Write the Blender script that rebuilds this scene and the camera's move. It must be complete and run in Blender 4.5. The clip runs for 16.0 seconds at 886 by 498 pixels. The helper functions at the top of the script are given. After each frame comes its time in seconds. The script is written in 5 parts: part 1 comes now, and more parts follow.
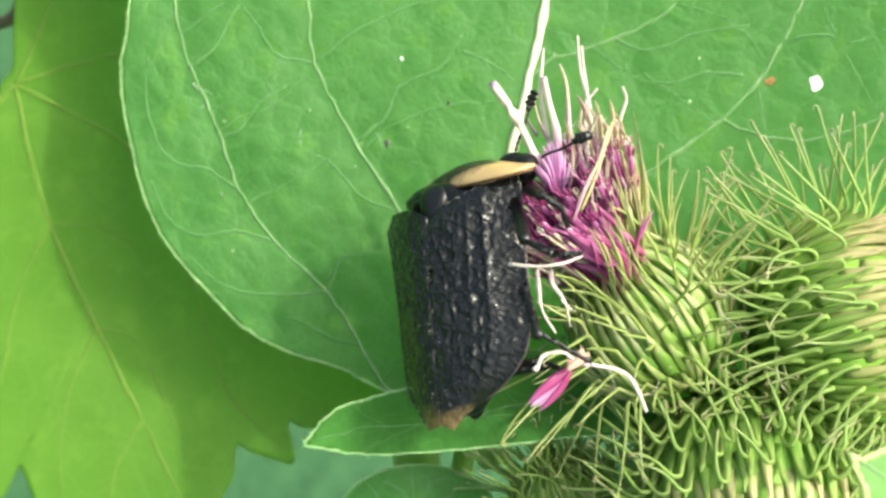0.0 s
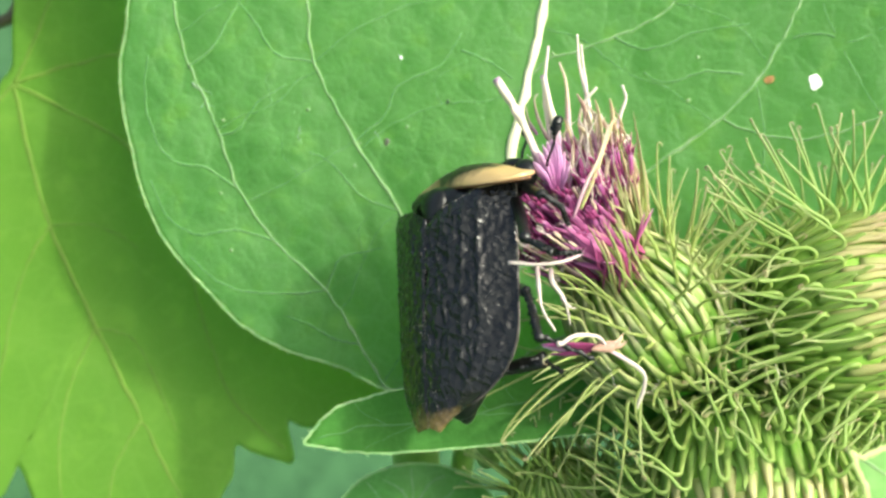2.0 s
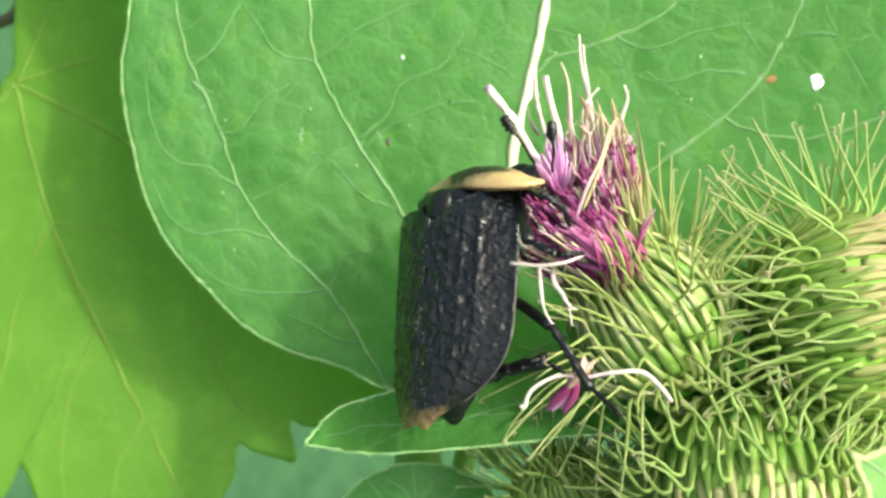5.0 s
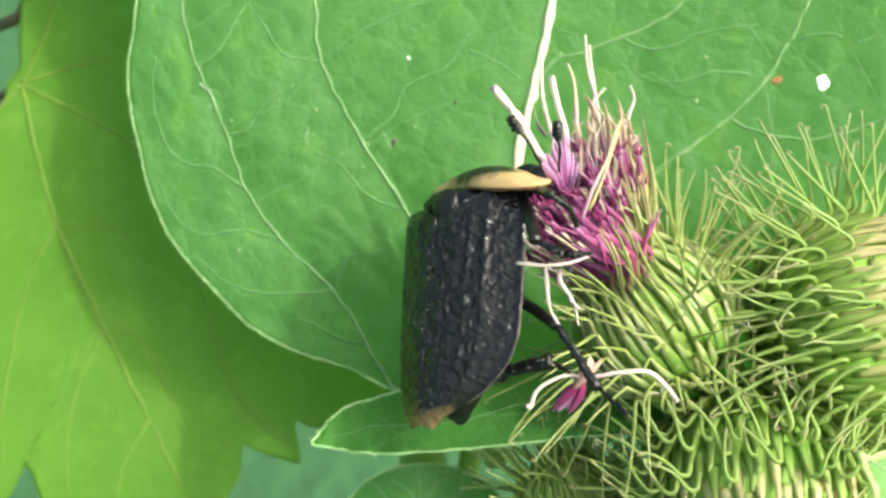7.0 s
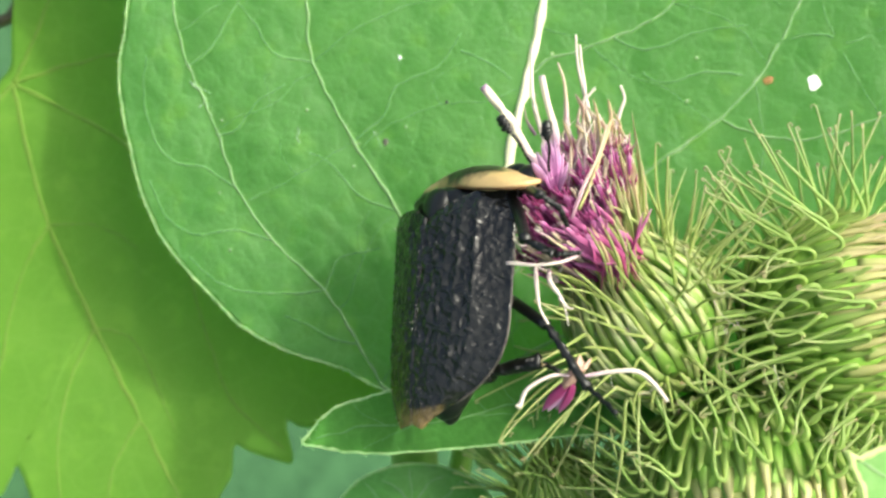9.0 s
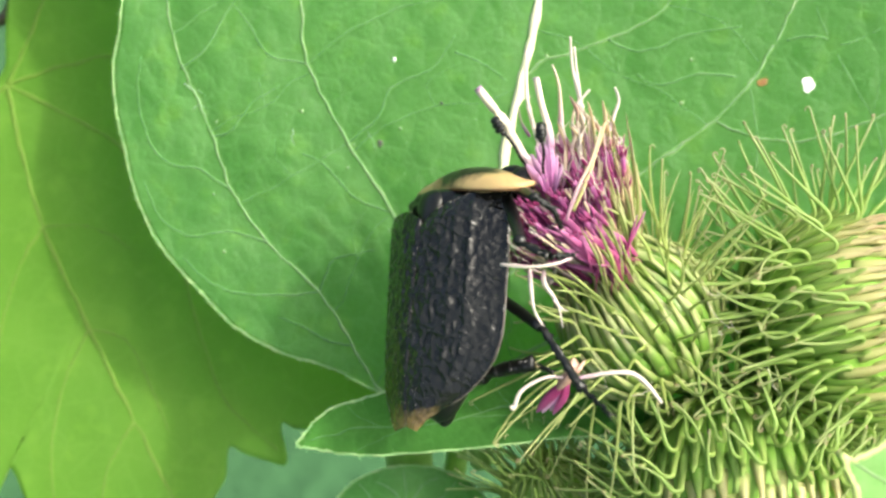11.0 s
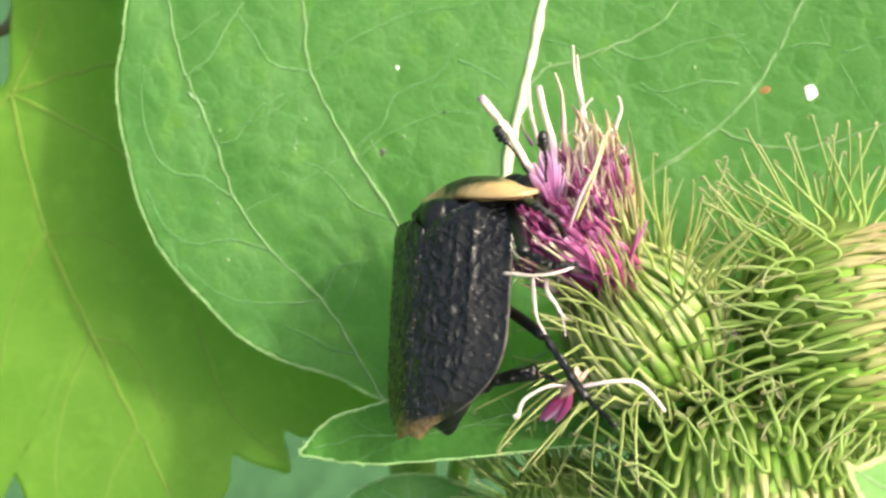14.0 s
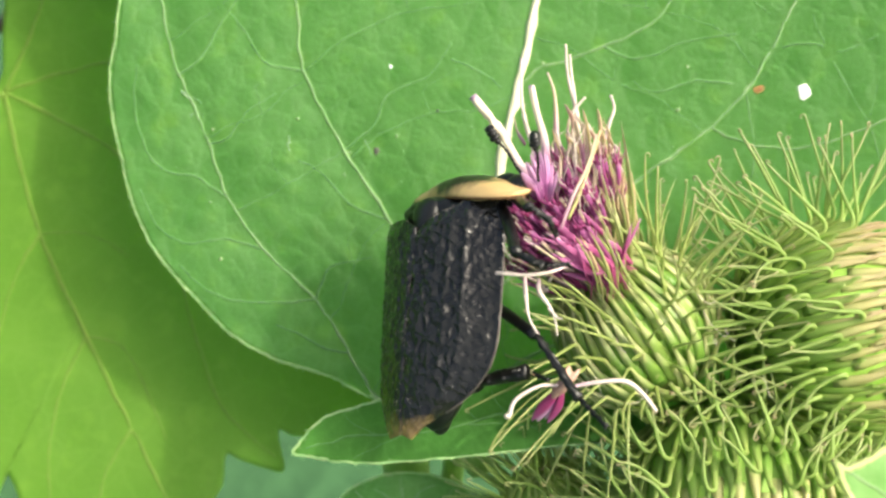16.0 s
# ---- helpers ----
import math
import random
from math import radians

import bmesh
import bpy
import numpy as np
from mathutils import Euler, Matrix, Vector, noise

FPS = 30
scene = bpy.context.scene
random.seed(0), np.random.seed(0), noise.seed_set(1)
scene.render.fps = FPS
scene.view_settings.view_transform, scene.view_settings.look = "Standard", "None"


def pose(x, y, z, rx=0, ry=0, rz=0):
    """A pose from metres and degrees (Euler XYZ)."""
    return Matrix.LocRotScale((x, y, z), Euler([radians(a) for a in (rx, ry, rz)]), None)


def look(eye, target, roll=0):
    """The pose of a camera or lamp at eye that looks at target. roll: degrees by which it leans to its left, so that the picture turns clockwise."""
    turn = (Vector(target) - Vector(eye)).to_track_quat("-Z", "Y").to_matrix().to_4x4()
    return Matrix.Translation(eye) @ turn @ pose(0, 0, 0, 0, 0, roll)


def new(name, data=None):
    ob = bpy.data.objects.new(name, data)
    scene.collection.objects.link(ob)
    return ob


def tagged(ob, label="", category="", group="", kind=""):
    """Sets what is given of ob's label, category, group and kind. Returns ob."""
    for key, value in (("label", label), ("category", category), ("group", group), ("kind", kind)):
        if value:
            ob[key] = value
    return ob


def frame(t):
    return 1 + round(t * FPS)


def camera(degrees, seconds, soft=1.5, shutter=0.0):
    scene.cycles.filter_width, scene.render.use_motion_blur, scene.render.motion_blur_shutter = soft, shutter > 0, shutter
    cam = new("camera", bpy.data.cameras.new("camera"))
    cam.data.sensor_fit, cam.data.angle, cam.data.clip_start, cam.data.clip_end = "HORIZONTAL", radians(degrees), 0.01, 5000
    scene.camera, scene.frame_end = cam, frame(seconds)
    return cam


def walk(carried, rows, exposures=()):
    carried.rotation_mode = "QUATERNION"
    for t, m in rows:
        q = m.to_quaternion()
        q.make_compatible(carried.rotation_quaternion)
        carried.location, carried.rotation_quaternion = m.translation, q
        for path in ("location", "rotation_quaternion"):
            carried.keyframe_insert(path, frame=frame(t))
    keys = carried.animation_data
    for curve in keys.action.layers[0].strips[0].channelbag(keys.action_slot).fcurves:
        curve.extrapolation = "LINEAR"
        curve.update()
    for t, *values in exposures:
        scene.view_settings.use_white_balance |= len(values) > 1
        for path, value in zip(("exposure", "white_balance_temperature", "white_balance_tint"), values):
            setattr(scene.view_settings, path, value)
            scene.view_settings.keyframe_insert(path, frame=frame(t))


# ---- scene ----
cam = camera(40.0, 16.0, soft=2.7)
cam.data.dof.use_dof = True
cam.data.dof.focus_distance = 0.0785
cam.data.dof.aperture_fstop = 50

# The plant leans towards the viewer: ROOT carries a frame in millimetres whose x runs along the picture,
# y up the leaf and z out of it, 0.45 m over the ground.
MM = 0.001
ROOT = pose(0, 0, 0.45, 40, 0, 0)


def at(x, y, z, rx=0, ry=0, rz=0):
    return ROOT @ pose(x * MM, y * MM, z * MM, rx, ry, rz)


CAMERA_ROWS = (
    (0, 0.404, 0.035, 79.987, 0.015, -0.077, 0.005),
    (0.5, 0.656, -0.021, 79.972, 0.158, -0.139, 0.048),
    (1, 0.231, 0.090, 79.989, 0.149, -0.114, -0.040),
    (1.5, 0.247, -0.182, 79.988, 0.013, -0.151, -0.011),
    (2, 0.285, -0.113, 79.987, 0.047, -0.173, -0.031),
    (2.5, -0.127, -0.017, 80.004, -0.187, -0.108, -0.053),
    (3, 0.125, 0.010, 79.995, 0.038, -0.164, 0.021),
    (3.5, -0.037, 0.100, 80.001, -0.349, -0.025, -0.046),
    (4, 0.236, 0.213, 80.005, -0.199, -0.110, -0.042),
    (6.5, 0.169, 0.065, 79.995, -0.084, -0.123, -0.079),
    (7, 0.000, 0.000, 80.000, 0.000, 0.000, 0.000),
    (7.5, -0.028, -0.086, 80.001, -0.021, -0.020, 0.031),
    (8, 0.334, -0.243, 79.993, 0.023, -0.108, -0.020),
    (8.5, 0.252, -0.068, 79.997, 0.146, -0.003, 0.063),
    (9, 0.431, -0.087, 79.993, 0.044, -0.147, 0.040),
    (11.5, 0.541, -0.021, 79.966, 0.116, -0.365, 0.056),
    (12, 0.809, -0.097, 79.972, 0.201, -0.210, 0.058),
    (12.5, 0.755, -0.033, 79.953, 0.280, -0.317, 0.037),
    (13, 0.544, 0.021, 79.965, 0.279, -0.233, 0.053),
    (13.5, 0.820, 0.187, 79.969, 0.318, -0.249, 0.044),
    (14, 0.543, 0.108, 79.977, 0.387, -0.192, -0.025),
    (14.5, 0.820, -0.084, 79.964, 0.423, -0.145, 0.116),
    (15, 0.796, 0.099, 79.971, 0.402, -0.282, 0.061),
    (15.5, 0.460, 0.249, 79.961, -0.033, -0.295, -0.031),
    (16, 0.911, 0.266, 79.958, 0.246, -0.282, 0.020),
)
walk(cam, [(t, at(*p)) for t, *p in CAMERA_ROWS],
     exposures=((0, 1.34, 6600, 4), (4, 1.34, 6600, 4), (6.5, 1.32, 6600, 5), (8, 1.28, 6600, 5), (8.5, 1.29, 6700, 7), (9, 1.30, 6600, 6), (9.2, 1.30, 6600, 6), (11.5, 1.44, 6750, 9),
                (12, 1.61, 6900, 10), (12.5, 1.35, 6900, 10), (13, 1.23, 6750, 7), (13.5, 1.46, 6950, 11), (14, 1.36, 7000, 12),
                (14.5, 1.16, 6850, 10), (15, 1.30, 6900, 10), (15.5, 1.47, 6950, 11), (16, 1.29, 6950, 11)))

# ---- daylight ----
TO_SUN = (ROOT.to_3x3() @ Vector((9.3, 6.0, 12.0))).normalized()
world = bpy.data.worlds.new("daylight")
scene.world = world
world.use_nodes = True
sky = world.node_tree.nodes.new("ShaderNodeTexSky")
sky.sky_type = "NISHITA"
sky.sun_disc = False
sky.air_density, sky.dust_density, sky.ozone_density = 0.6, 8.0, 0.6
sky.sun_elevation = math.asin(TO_SUN.z)
sky.sun_rotation = math.atan2(TO_SUN.x, TO_SUN.y)
world.node_tree.links.new(sky.outputs[0], world.node_tree.nodes["Background"].inputs[0])
world.node_tree.nodes["Background"].inputs[1].default_value = 0.15
sun = new("sun", bpy.data.lights.new("sun", "SUN"))
sun.data.energy, sun.data.angle, sun.data.color = 1.36, radians(1.3), (1.0, 0.95, 0.87)
sun.matrix_basis = look(Vector((0, 0, 0.5)) + TO_SUN * 2, (0, 0, 0.5))


# ---- materials ----
def material(name):
    mat = bpy.data.materials.new(name)
    mat.use_nodes = True
    nt = mat.node_tree
    return mat, nt, nt.nodes["Principled BSDF"]


def node(nt, kind, **values):
    n = nt.nodes.new(kind)
    for key, value in values.items():
        n.inputs[key.replace("_", " ")].default_value = value
    return n


def ramp(nt, source, stops):
    r = nt.nodes.new("ShaderNodeValToRGB")
    while len(r.color_ramp.elements) < len(stops):
        r.color_ramp.elements.new(0.5)
    for e, (p, col) in zip(r.color_ramp.elements, stops):
        e.position, e.color = p, (*col, 1) if len(col) == 3 else col
    nt.links.new(source, r.inputs[0])
    return r.outputs[0]


def mix(nt, factor, a, b, blend="MIX"):
    m = nt.nodes.new("ShaderNodeMix")
    m.data_type, m.blend_type = "RGBA", blend
    for socket, value in ((m.inputs[0], factor), (m.inputs[6], a), (m.inputs[7], b)):
        if isinstance(value, bpy.types.NodeSocket):
            nt.links.new(value, socket)
        elif isinstance(value, tuple):
            socket.default_value = (*value, 1)
        else:
            socket.default_value = value
    return m.outputs[2]


def noise_of(nt, scale, detail=4, rough=0.55):
    co = nt.nodes.new("ShaderNodeTexCoord")
    n = node(nt, "ShaderNodeTexNoise", Scale=scale, Detail=detail, Roughness=rough)
    nt.links.new(co.outputs["Object"], n.inputs["Vector"])
    return n.outputs["Fac"]


def cells_of(nt, scale, feature="DISTANCE_TO_EDGE"):
    co = nt.nodes.new("ShaderNodeTexCoord")
    warp = node(nt, "ShaderNodeTexNoise", Scale=scale * 0.5, Detail=2)
    nt.links.new(co.outputs["Object"], warp.inputs["Vector"])
    add = nt.nodes.new("ShaderNodeVectorMath")
    add.operation = "MULTIPLY_ADD"
    nt.links.new(warp.outputs["Color"], add.inputs[0])
    add.inputs[1].default_value = (0.6 / scale,) * 3
    nt.links.new(co.outputs["Object"], add.inputs[2])
    v = node(nt, "ShaderNodeTexVoronoi", Scale=scale)
    v.feature = feature
    nt.links.new(add.outputs[0], v.inputs["Vector"])
    return v.outputs["Distance"]


def bump(nt, bsdf, height, distance, strength=1.0):
    b = node(nt, "ShaderNodeBump", Strength=strength, Distance=distance)
    nt.links.new(height, b.inputs["Height"])
    old = bsdf.inputs["Normal"].links
    if old:
        nt.links.new(old[0].from_socket, b.inputs["Normal"])
    nt.links.new(b.outputs[0], bsdf.inputs["Normal"])
    return b.outputs[0]


def translucent(nt, bsdf, color, share):
    """Lets a share of the light through a thin leaf."""
    t = nt.nodes.new("ShaderNodeBsdfTranslucent")
    if isinstance(color, tuple):
        t.inputs[0].default_value = (*color, 1)
    else:
        nt.links.new(color, t.inputs[0])
    m = nt.nodes.new("ShaderNodeMixShader")
    m.inputs[0].default_value = share
    nt.links.new(bsdf.outputs[0], m.inputs[1])
    nt.links.new(t.outputs[0], m.inputs[2])
    nt.links.new(m.outputs[0], nt.nodes["Material Output"].inputs[0])


def leaf_material(name, dark, light, web, spot, cell, relief, share, rough=0.5, glow=(0.34, 0.74, 0.12)):
    mat, nt, bsdf = material(name)
    col = mix(nt, ramp(nt, noise_of(nt, 160, 3), [(0.35, (0, 0, 0)), (0.65, (1, 1, 1))]), dark, light)
    col = mix(nt, ramp(nt, noise_of(nt, 420, 2), [(0.56, (0, 0, 0)), (0.72, (0.6, 0.6, 0.6))]), col, spot)
    col = mix(nt, ramp(nt, noise_of(nt, 2600, 3, 0.65), [(0.50, (0, 0, 0)), (0.75, (0.38, 0.38, 0.38))]), col, web)
    edge = cells_of(nt, cell)
    col = mix(nt, ramp(nt, edge, [(0.0, (0.3, 0.3, 0.3)), (0.07, (0, 0, 0))]), col, web)
    fine = cells_of(nt, cell * 3.3)
    col = mix(nt, ramp(nt, fine, [(0.0, (0.14, 0.14, 0.14)), (0.10, (0, 0, 0))]), col, web)
    nt.links.new(col, bsdf.inputs["Base Color"])
    bsdf.inputs["Roughness"].default_value = rough
    bsdf.inputs["Specular IOR Level"].default_value = 0.35
    bump(nt, bsdf, ramp(nt, edge, [(0.0, (0, 0, 0)), (0.35, (1, 1, 1))]), relief)
    bump(nt, bsdf, ramp(nt, fine, [(0.0, (0, 0, 0)), (0.3, (1, 1, 1))]), relief * 0.3)
    bump(nt, bsdf, noise_of(nt, 6000, 2), 0.00002)
    translucent(nt, bsdf, mix(nt, 0.8, col, glow), share)
    return mat


def plain_material(name, a, b, scale, rough=0.5, relief=0.00004, spec=0.4, share=0.0):
    mat, nt, bsdf = material(name)
    col = mix(nt, ramp(nt, noise_of(nt, scale), [(0.35, (0, 0, 0)), (0.68, (1, 1, 1))]), a, b)
    col = mix(nt, ramp(nt, noise_of(nt, scale * 7, 2), [(0.3, (0, 0, 0)), (0.75, (0.35, 0.35, 0.35))]), col, b)
    nt.links.new(col, bsdf.inputs["Base Color"])
    bsdf.inputs["Roughness"].default_value = rough
    bsdf.inputs["Specular IOR Level"].default_value = spec
    bump(nt, bsdf, noise_of(nt, scale * 5, 3), relief)
    if share:
        translucent(nt, bsdf, col, share)
    return mat


def graded_material(name, stops, tint, scale=900, rough=0.4, relief=0.00003, share=0.15):
    """Colour that changes from a piece's root to its tip, and a little from piece to piece."""
    mat, nt, bsdf = material(name)
    along = nt.nodes.new("ShaderNodeAttribute")
    along.attribute_name = "along"
    col = ramp(nt, along.outputs["Fac"], stops)
    info = nt.nodes.new("ShaderNodeObjectInfo")
    col = mix(nt, ramp(nt, info.outputs["Random"], [(0.45, (0, 0, 0)), (1.0, (0.55, 0.55, 0.55))]), col, tint)
    col = mix(nt, ramp(nt, noise_of(nt, scale), [(0.35, (0, 0, 0)), (0.8, (0.4, 0.4, 0.4))]), col, tint)
    nt.links.new(col, bsdf.inputs["Base Color"])
    bsdf.inputs["Roughness"].default_value = rough
    bump(nt, bsdf, noise_of(nt, scale * 4, 3), relief)
    translucent(nt, bsdf, col, share)
    return mat


LEAF = leaf_material("burdock_leaf_green", (0.055, 0.190, 0.042), (0.082, 0.236, 0.061), (0.175, 0.39, 0.135),
                     (0.145, 0.35, 0.055), 420, 0.00009, 0.55)
YOUNG_LEAF = leaf_material("young_leaf_green", (0.045, 0.18, 0.03), (0.065, 0.23, 0.042), (0.14, 0.35, 0.10),
                           (0.09, 0.31, 0.04), 520, 0.00004, 0.25)
LOBED_LEAF = leaf_material("lobed_leaf_green", (0.083, 0.222, 0.016), (0.109, 0.266, 0.024), (0.15, 0.32, 0.046),
                           (0.17, 0.37, 0.04), 260, 0.00002, 0.42, rough=0.6, glow=(0.30, 0.60, 0.06))
TIP_LEAF = plain_material("leaf_tip_pale", (0.15, 0.38, 0.085), (0.24, 0.48, 0.15), 500, share=0.4)
# Darker than the young leaf: the shade under the beetle is in its colour.
SHADED_NARROW_LEAF = leaf_material("narrow_leaf_shaded_green", (0.026, 0.120, 0.013), (0.038, 0.160, 0.020), (0.075, 0.24, 0.045),
                            (0.06, 0.22, 0.03), 520, 0.00008, 0.25, rough=0.8)
VEIN_FINE = plain_material("leaf_vein_fine", (0.095, 0.265, 0.07), (0.16, 0.34, 0.115), 900, share=0.3)
VEIN = plain_material("leaf_vein_pale", (0.13, 0.31, 0.09), (0.25, 0.40, 0.18), 1100, share=0.2)
RIB = plain_material("midrib_cream", (0.62, 0.68, 0.42), (0.72, 0.76, 0.52), 400, share=0.15)
LOBED_VEIN = plain_material("lobed_vein_green", (0.14, 0.28, 0.03), (0.19, 0.33, 0.045), 400, share=0.3)
UNDERSIDE = plain_material("leaf_underside_pale", (0.50, 0.70, 0.32), (0.62, 0.78, 0.42), 500, rough=0.8, share=0.88)
RIM_PALE = plain_material("leaf_margin_pale", (0.55, 0.72, 0.25), (0.68, 0.80, 0.36), 500, share=0.4)
MARGIN = plain_material("leaf_margin_downy", (0.16, 0.40, 0.12), (0.34, 0.52, 0.22), 1500, relief=0.0001)
STEM = plain_material("stem_green", (0.16, 0.32, 0.05), (0.26, 0.42, 0.09), 500, share=0.1)
TWIG = plain_material("dead_twig_brown", (0.035, 0.042, 0.014), (0.075, 0.075, 0.03), 600)
# The darker green at the root paints the shade of hollows between scales.
BRACT = graded_material("bract_green", [(0.0, (0.16, 0.37, 0.045)), (0.10, (0.21, 0.42, 0.06)), (0.22, (0.40, 0.54, 0.15)),
                        (0.42, (0.27, 0.44, 0.085)), (0.64, (0.32, 0.46, 0.13)), (0.78, (0.50, 0.53, 0.27)), (0.89, (0.46, 0.35, 0.22)), (1.0, (0.66, 0.55, 0.38))],
                        (0.33, 0.49, 0.14), rough=0.42, share=0.46)
# The whitish band past the root is the scales' sheen, put into the colour.
PALE_BRACT = graded_material("bract_sheen_pale", [(0.0, (0.10, 0.28, 0.03)), (0.08, (0.17, 0.37, 0.05)), (0.17, (0.54, 0.60, 0.29)), (0.24, (0.55, 0.60, 0.28)),
                             (0.36, (0.36, 0.49, 0.13)), (0.68, (0.42, 0.51, 0.20)), (0.80, (0.48, 0.49, 0.25)), (0.90, (0.56, 0.44, 0.29)), (1.0, (0.44, 0.28, 0.20))],
                             (0.36, 0.46, 0.12), rough=0.32, share=0.40)
INNER = graded_material("inner_bract_tan", [(0.0, (0.34, 0.46, 0.13)), (0.2, (0.52, 0.53, 0.22)), (0.6, (0.66, 0.56, 0.32)), (1.0, (0.66, 0.46, 0.28))], (0.58, 0.52, 0.28), share=0.35)
CORE = plain_material("bur_core_green", (0.22, 0.46, 0.06), (0.31, 0.54, 0.10), 700, share=0.2)
PURPLE = graded_material("floret_purple", [(0.0, (0.42, 0.07, 0.20)), (0.35, (0.42, 0.055, 0.20)), (0.72, (0.48, 0.10, 0.28)),
                         (0.93, (0.52, 0.18, 0.42)), (1.0, (0.66, 0.42, 0.58))], (0.46, 0.12, 0.34), share=0.5)
FADED = graded_material("floret_faded", [(0.0, (0.46, 0.12, 0.38)), (0.35, (0.55, 0.34, 0.46)), (0.55, (0.58, 0.50, 0.34)),
                        (0.92, (0.64, 0.57, 0.40)), (1.0, (0.50, 0.36, 0.34))], (0.56, 0.49, 0.34), share=0.25)
LILAC = graded_material("floret_lilac", [(0.0, (0.50, 0.12, 0.42)), (0.25, (0.60, 0.28, 0.52)), (0.36, (0.74, 0.62, 0.62)),
                        (0.5, (0.74, 0.70, 0.52)), (0.93, (0.74, 0.70, 0.54)), (1.0, (0.25, 0.10, 0.28))], (0.76, 0.70, 0.66), share=0.25)
PALE_PURPLE = graded_material("floret_mauve", [(0.0, (0.50, 0.11, 0.36)), (0.5, (0.58, 0.22, 0.50)), (1.0, (0.76, 0.52, 0.70))],
                              (0.72, 0.46, 0.66), share=0.3)
PINK = graded_material("floret_pink", [(0.0, (0.42, 0.08, 0.18)), (0.5, (0.46, 0.07, 0.23)), (0.9, (0.60, 0.26, 0.48)), (1.0, (0.70, 0.48, 0.64))],
                       (0.54, 0.16, 0.38), rough=0.6, share=0.4)
WHITE = graded_material("style_white", [(0.0, (0.66, 0.45, 0.58)), (0.3, (0.62, 0.57, 0.50)), (1.0, (0.66, 0.62, 0.54))],
                        (0.78, 0.70, 0.60), share=0.25)
TAN = plain_material("insect_tan", (0.17, 0.18, 0.08), (0.23, 0.23, 0.11), 900, rough=0.6, share=0.3)
BROWN = plain_material("withered_brown", (0.38, 0.22, 0.16), (0.54, 0.38, 0.28), 900, share=0.2)


def beetle_black(name, relief, cell, rough, dust):
    mat, nt, bsdf = material(name)
    col = mix(nt, ramp(nt, noise_of(nt, 700), [(0.4, (0, 0, 0)), (0.7, (1, 1, 1))]), (0.0040, 0.0046, 0.0038), (0.0075, 0.0084, 0.0070))
    if dust:
        # Lighter net on the ridges paints their sheen and leaves the pits in shade.
        net = cells_of(nt, 1150)
        col = mix(nt, ramp(nt, net, [(0.0, (1, 1, 1)), (0.22, (0, 0, 0))]), col, (0.011, 0.012, 0.010))
        nt.links.new(ramp(nt, net, [(0.0, (0.18,) * 3), (0.3, (0.32,) * 3)]), bsdf.inputs["Roughness"])
        patch = ramp(nt, noise_of(nt, 420, 3), [(0.36, (0, 0, 0)), (0.62, (1, 1, 1))])
        # Sparse pale specks: dust, and glints put into the colour.
        speck = ramp(nt, noise_of(nt, 5200, 2, 0.7), [(0.68, (0, 0, 0)), (0.71, (0.75, 0.75, 0.75))])
        col = mix(nt, mix(nt, 1.0, speck, patch, "MULTIPLY"), col, (0.30, 0.30, 0.27))
        co = nt.nodes.new("ShaderNodeTexCoord")
        xyz = nt.nodes.new("ShaderNodeSeparateXYZ")
        nt.links.new(co.outputs["Object"], xyz.inputs[0])
        wave = nt.nodes.new("ShaderNodeMath")
        wave.operation = "MULTIPLY_ADD"
        nt.links.new(noise_of(nt, 1500, 3), wave.inputs[0])
        wave.inputs[1].default_value = -0.0022
        nt.links.new(xyz.outputs["Y"], wave.inputs[2])
        scaled = nt.nodes.new("ShaderNodeMapRange")
        scaled.inputs["From Min"].default_value = -0.0092
        scaled.inputs["From Max"].default_value = -0.0079
        nt.links.new(wave.outputs[0], scaled.inputs["Value"])
        col = mix(nt, ramp(nt, scaled.outputs[0], [(0.0, (1, 1, 1)), (1.0, (0, 0, 0))]), col, (0.17, 0.125, 0.042))
    nt.links.new(col, bsdf.inputs["Base Color"])
    if not bsdf.inputs["Roughness"].links:
        bsdf.inputs["Roughness"].default_value = rough
    bsdf.inputs["Specular IOR Level"].default_value = 0.44
    bsdf.inputs["Specular Tint"].default_value = (0.94, 1.0, 0.98, 1.0)
    if cell:
        bump(nt, bsdf, ramp(nt, cells_of(nt, cell, "SMOOTH_F1"), [(0.1, (1, 1, 1)), (0.8, (0, 0, 0))]), relief)
    skin = bump(nt, bsdf, noise_of(nt, 3000, 3, 0.6), 0.000012)
    if dust:
        bsdf.inputs["Coat Weight"].default_value, bsdf.inputs["Coat Roughness"].default_value = 0.12, 0.10
        nt.links.new(skin, bsdf.inputs["Coat Normal"])
    return mat


ELYTRA = beetle_black("elytra_black", 0.00007, 2300, 0.27, True)
RIM = plain_material("rim_brown", (0.045, 0.042, 0.034), (0.11, 0.10, 0.08), 1500, rough=0.3)
AMBER = plain_material("hem_amber", (0.07, 0.032, 0.012), (0.13, 0.07, 0.025), 900, rough=0.35)
PALE_CREAM = plain_material("hair_cream", (0.24, 0.22, 0.18), (0.42, 0.39, 0.33), 1500)
CHITIN = beetle_black("chitin_black", 0.00006, 0, 0.36, False)


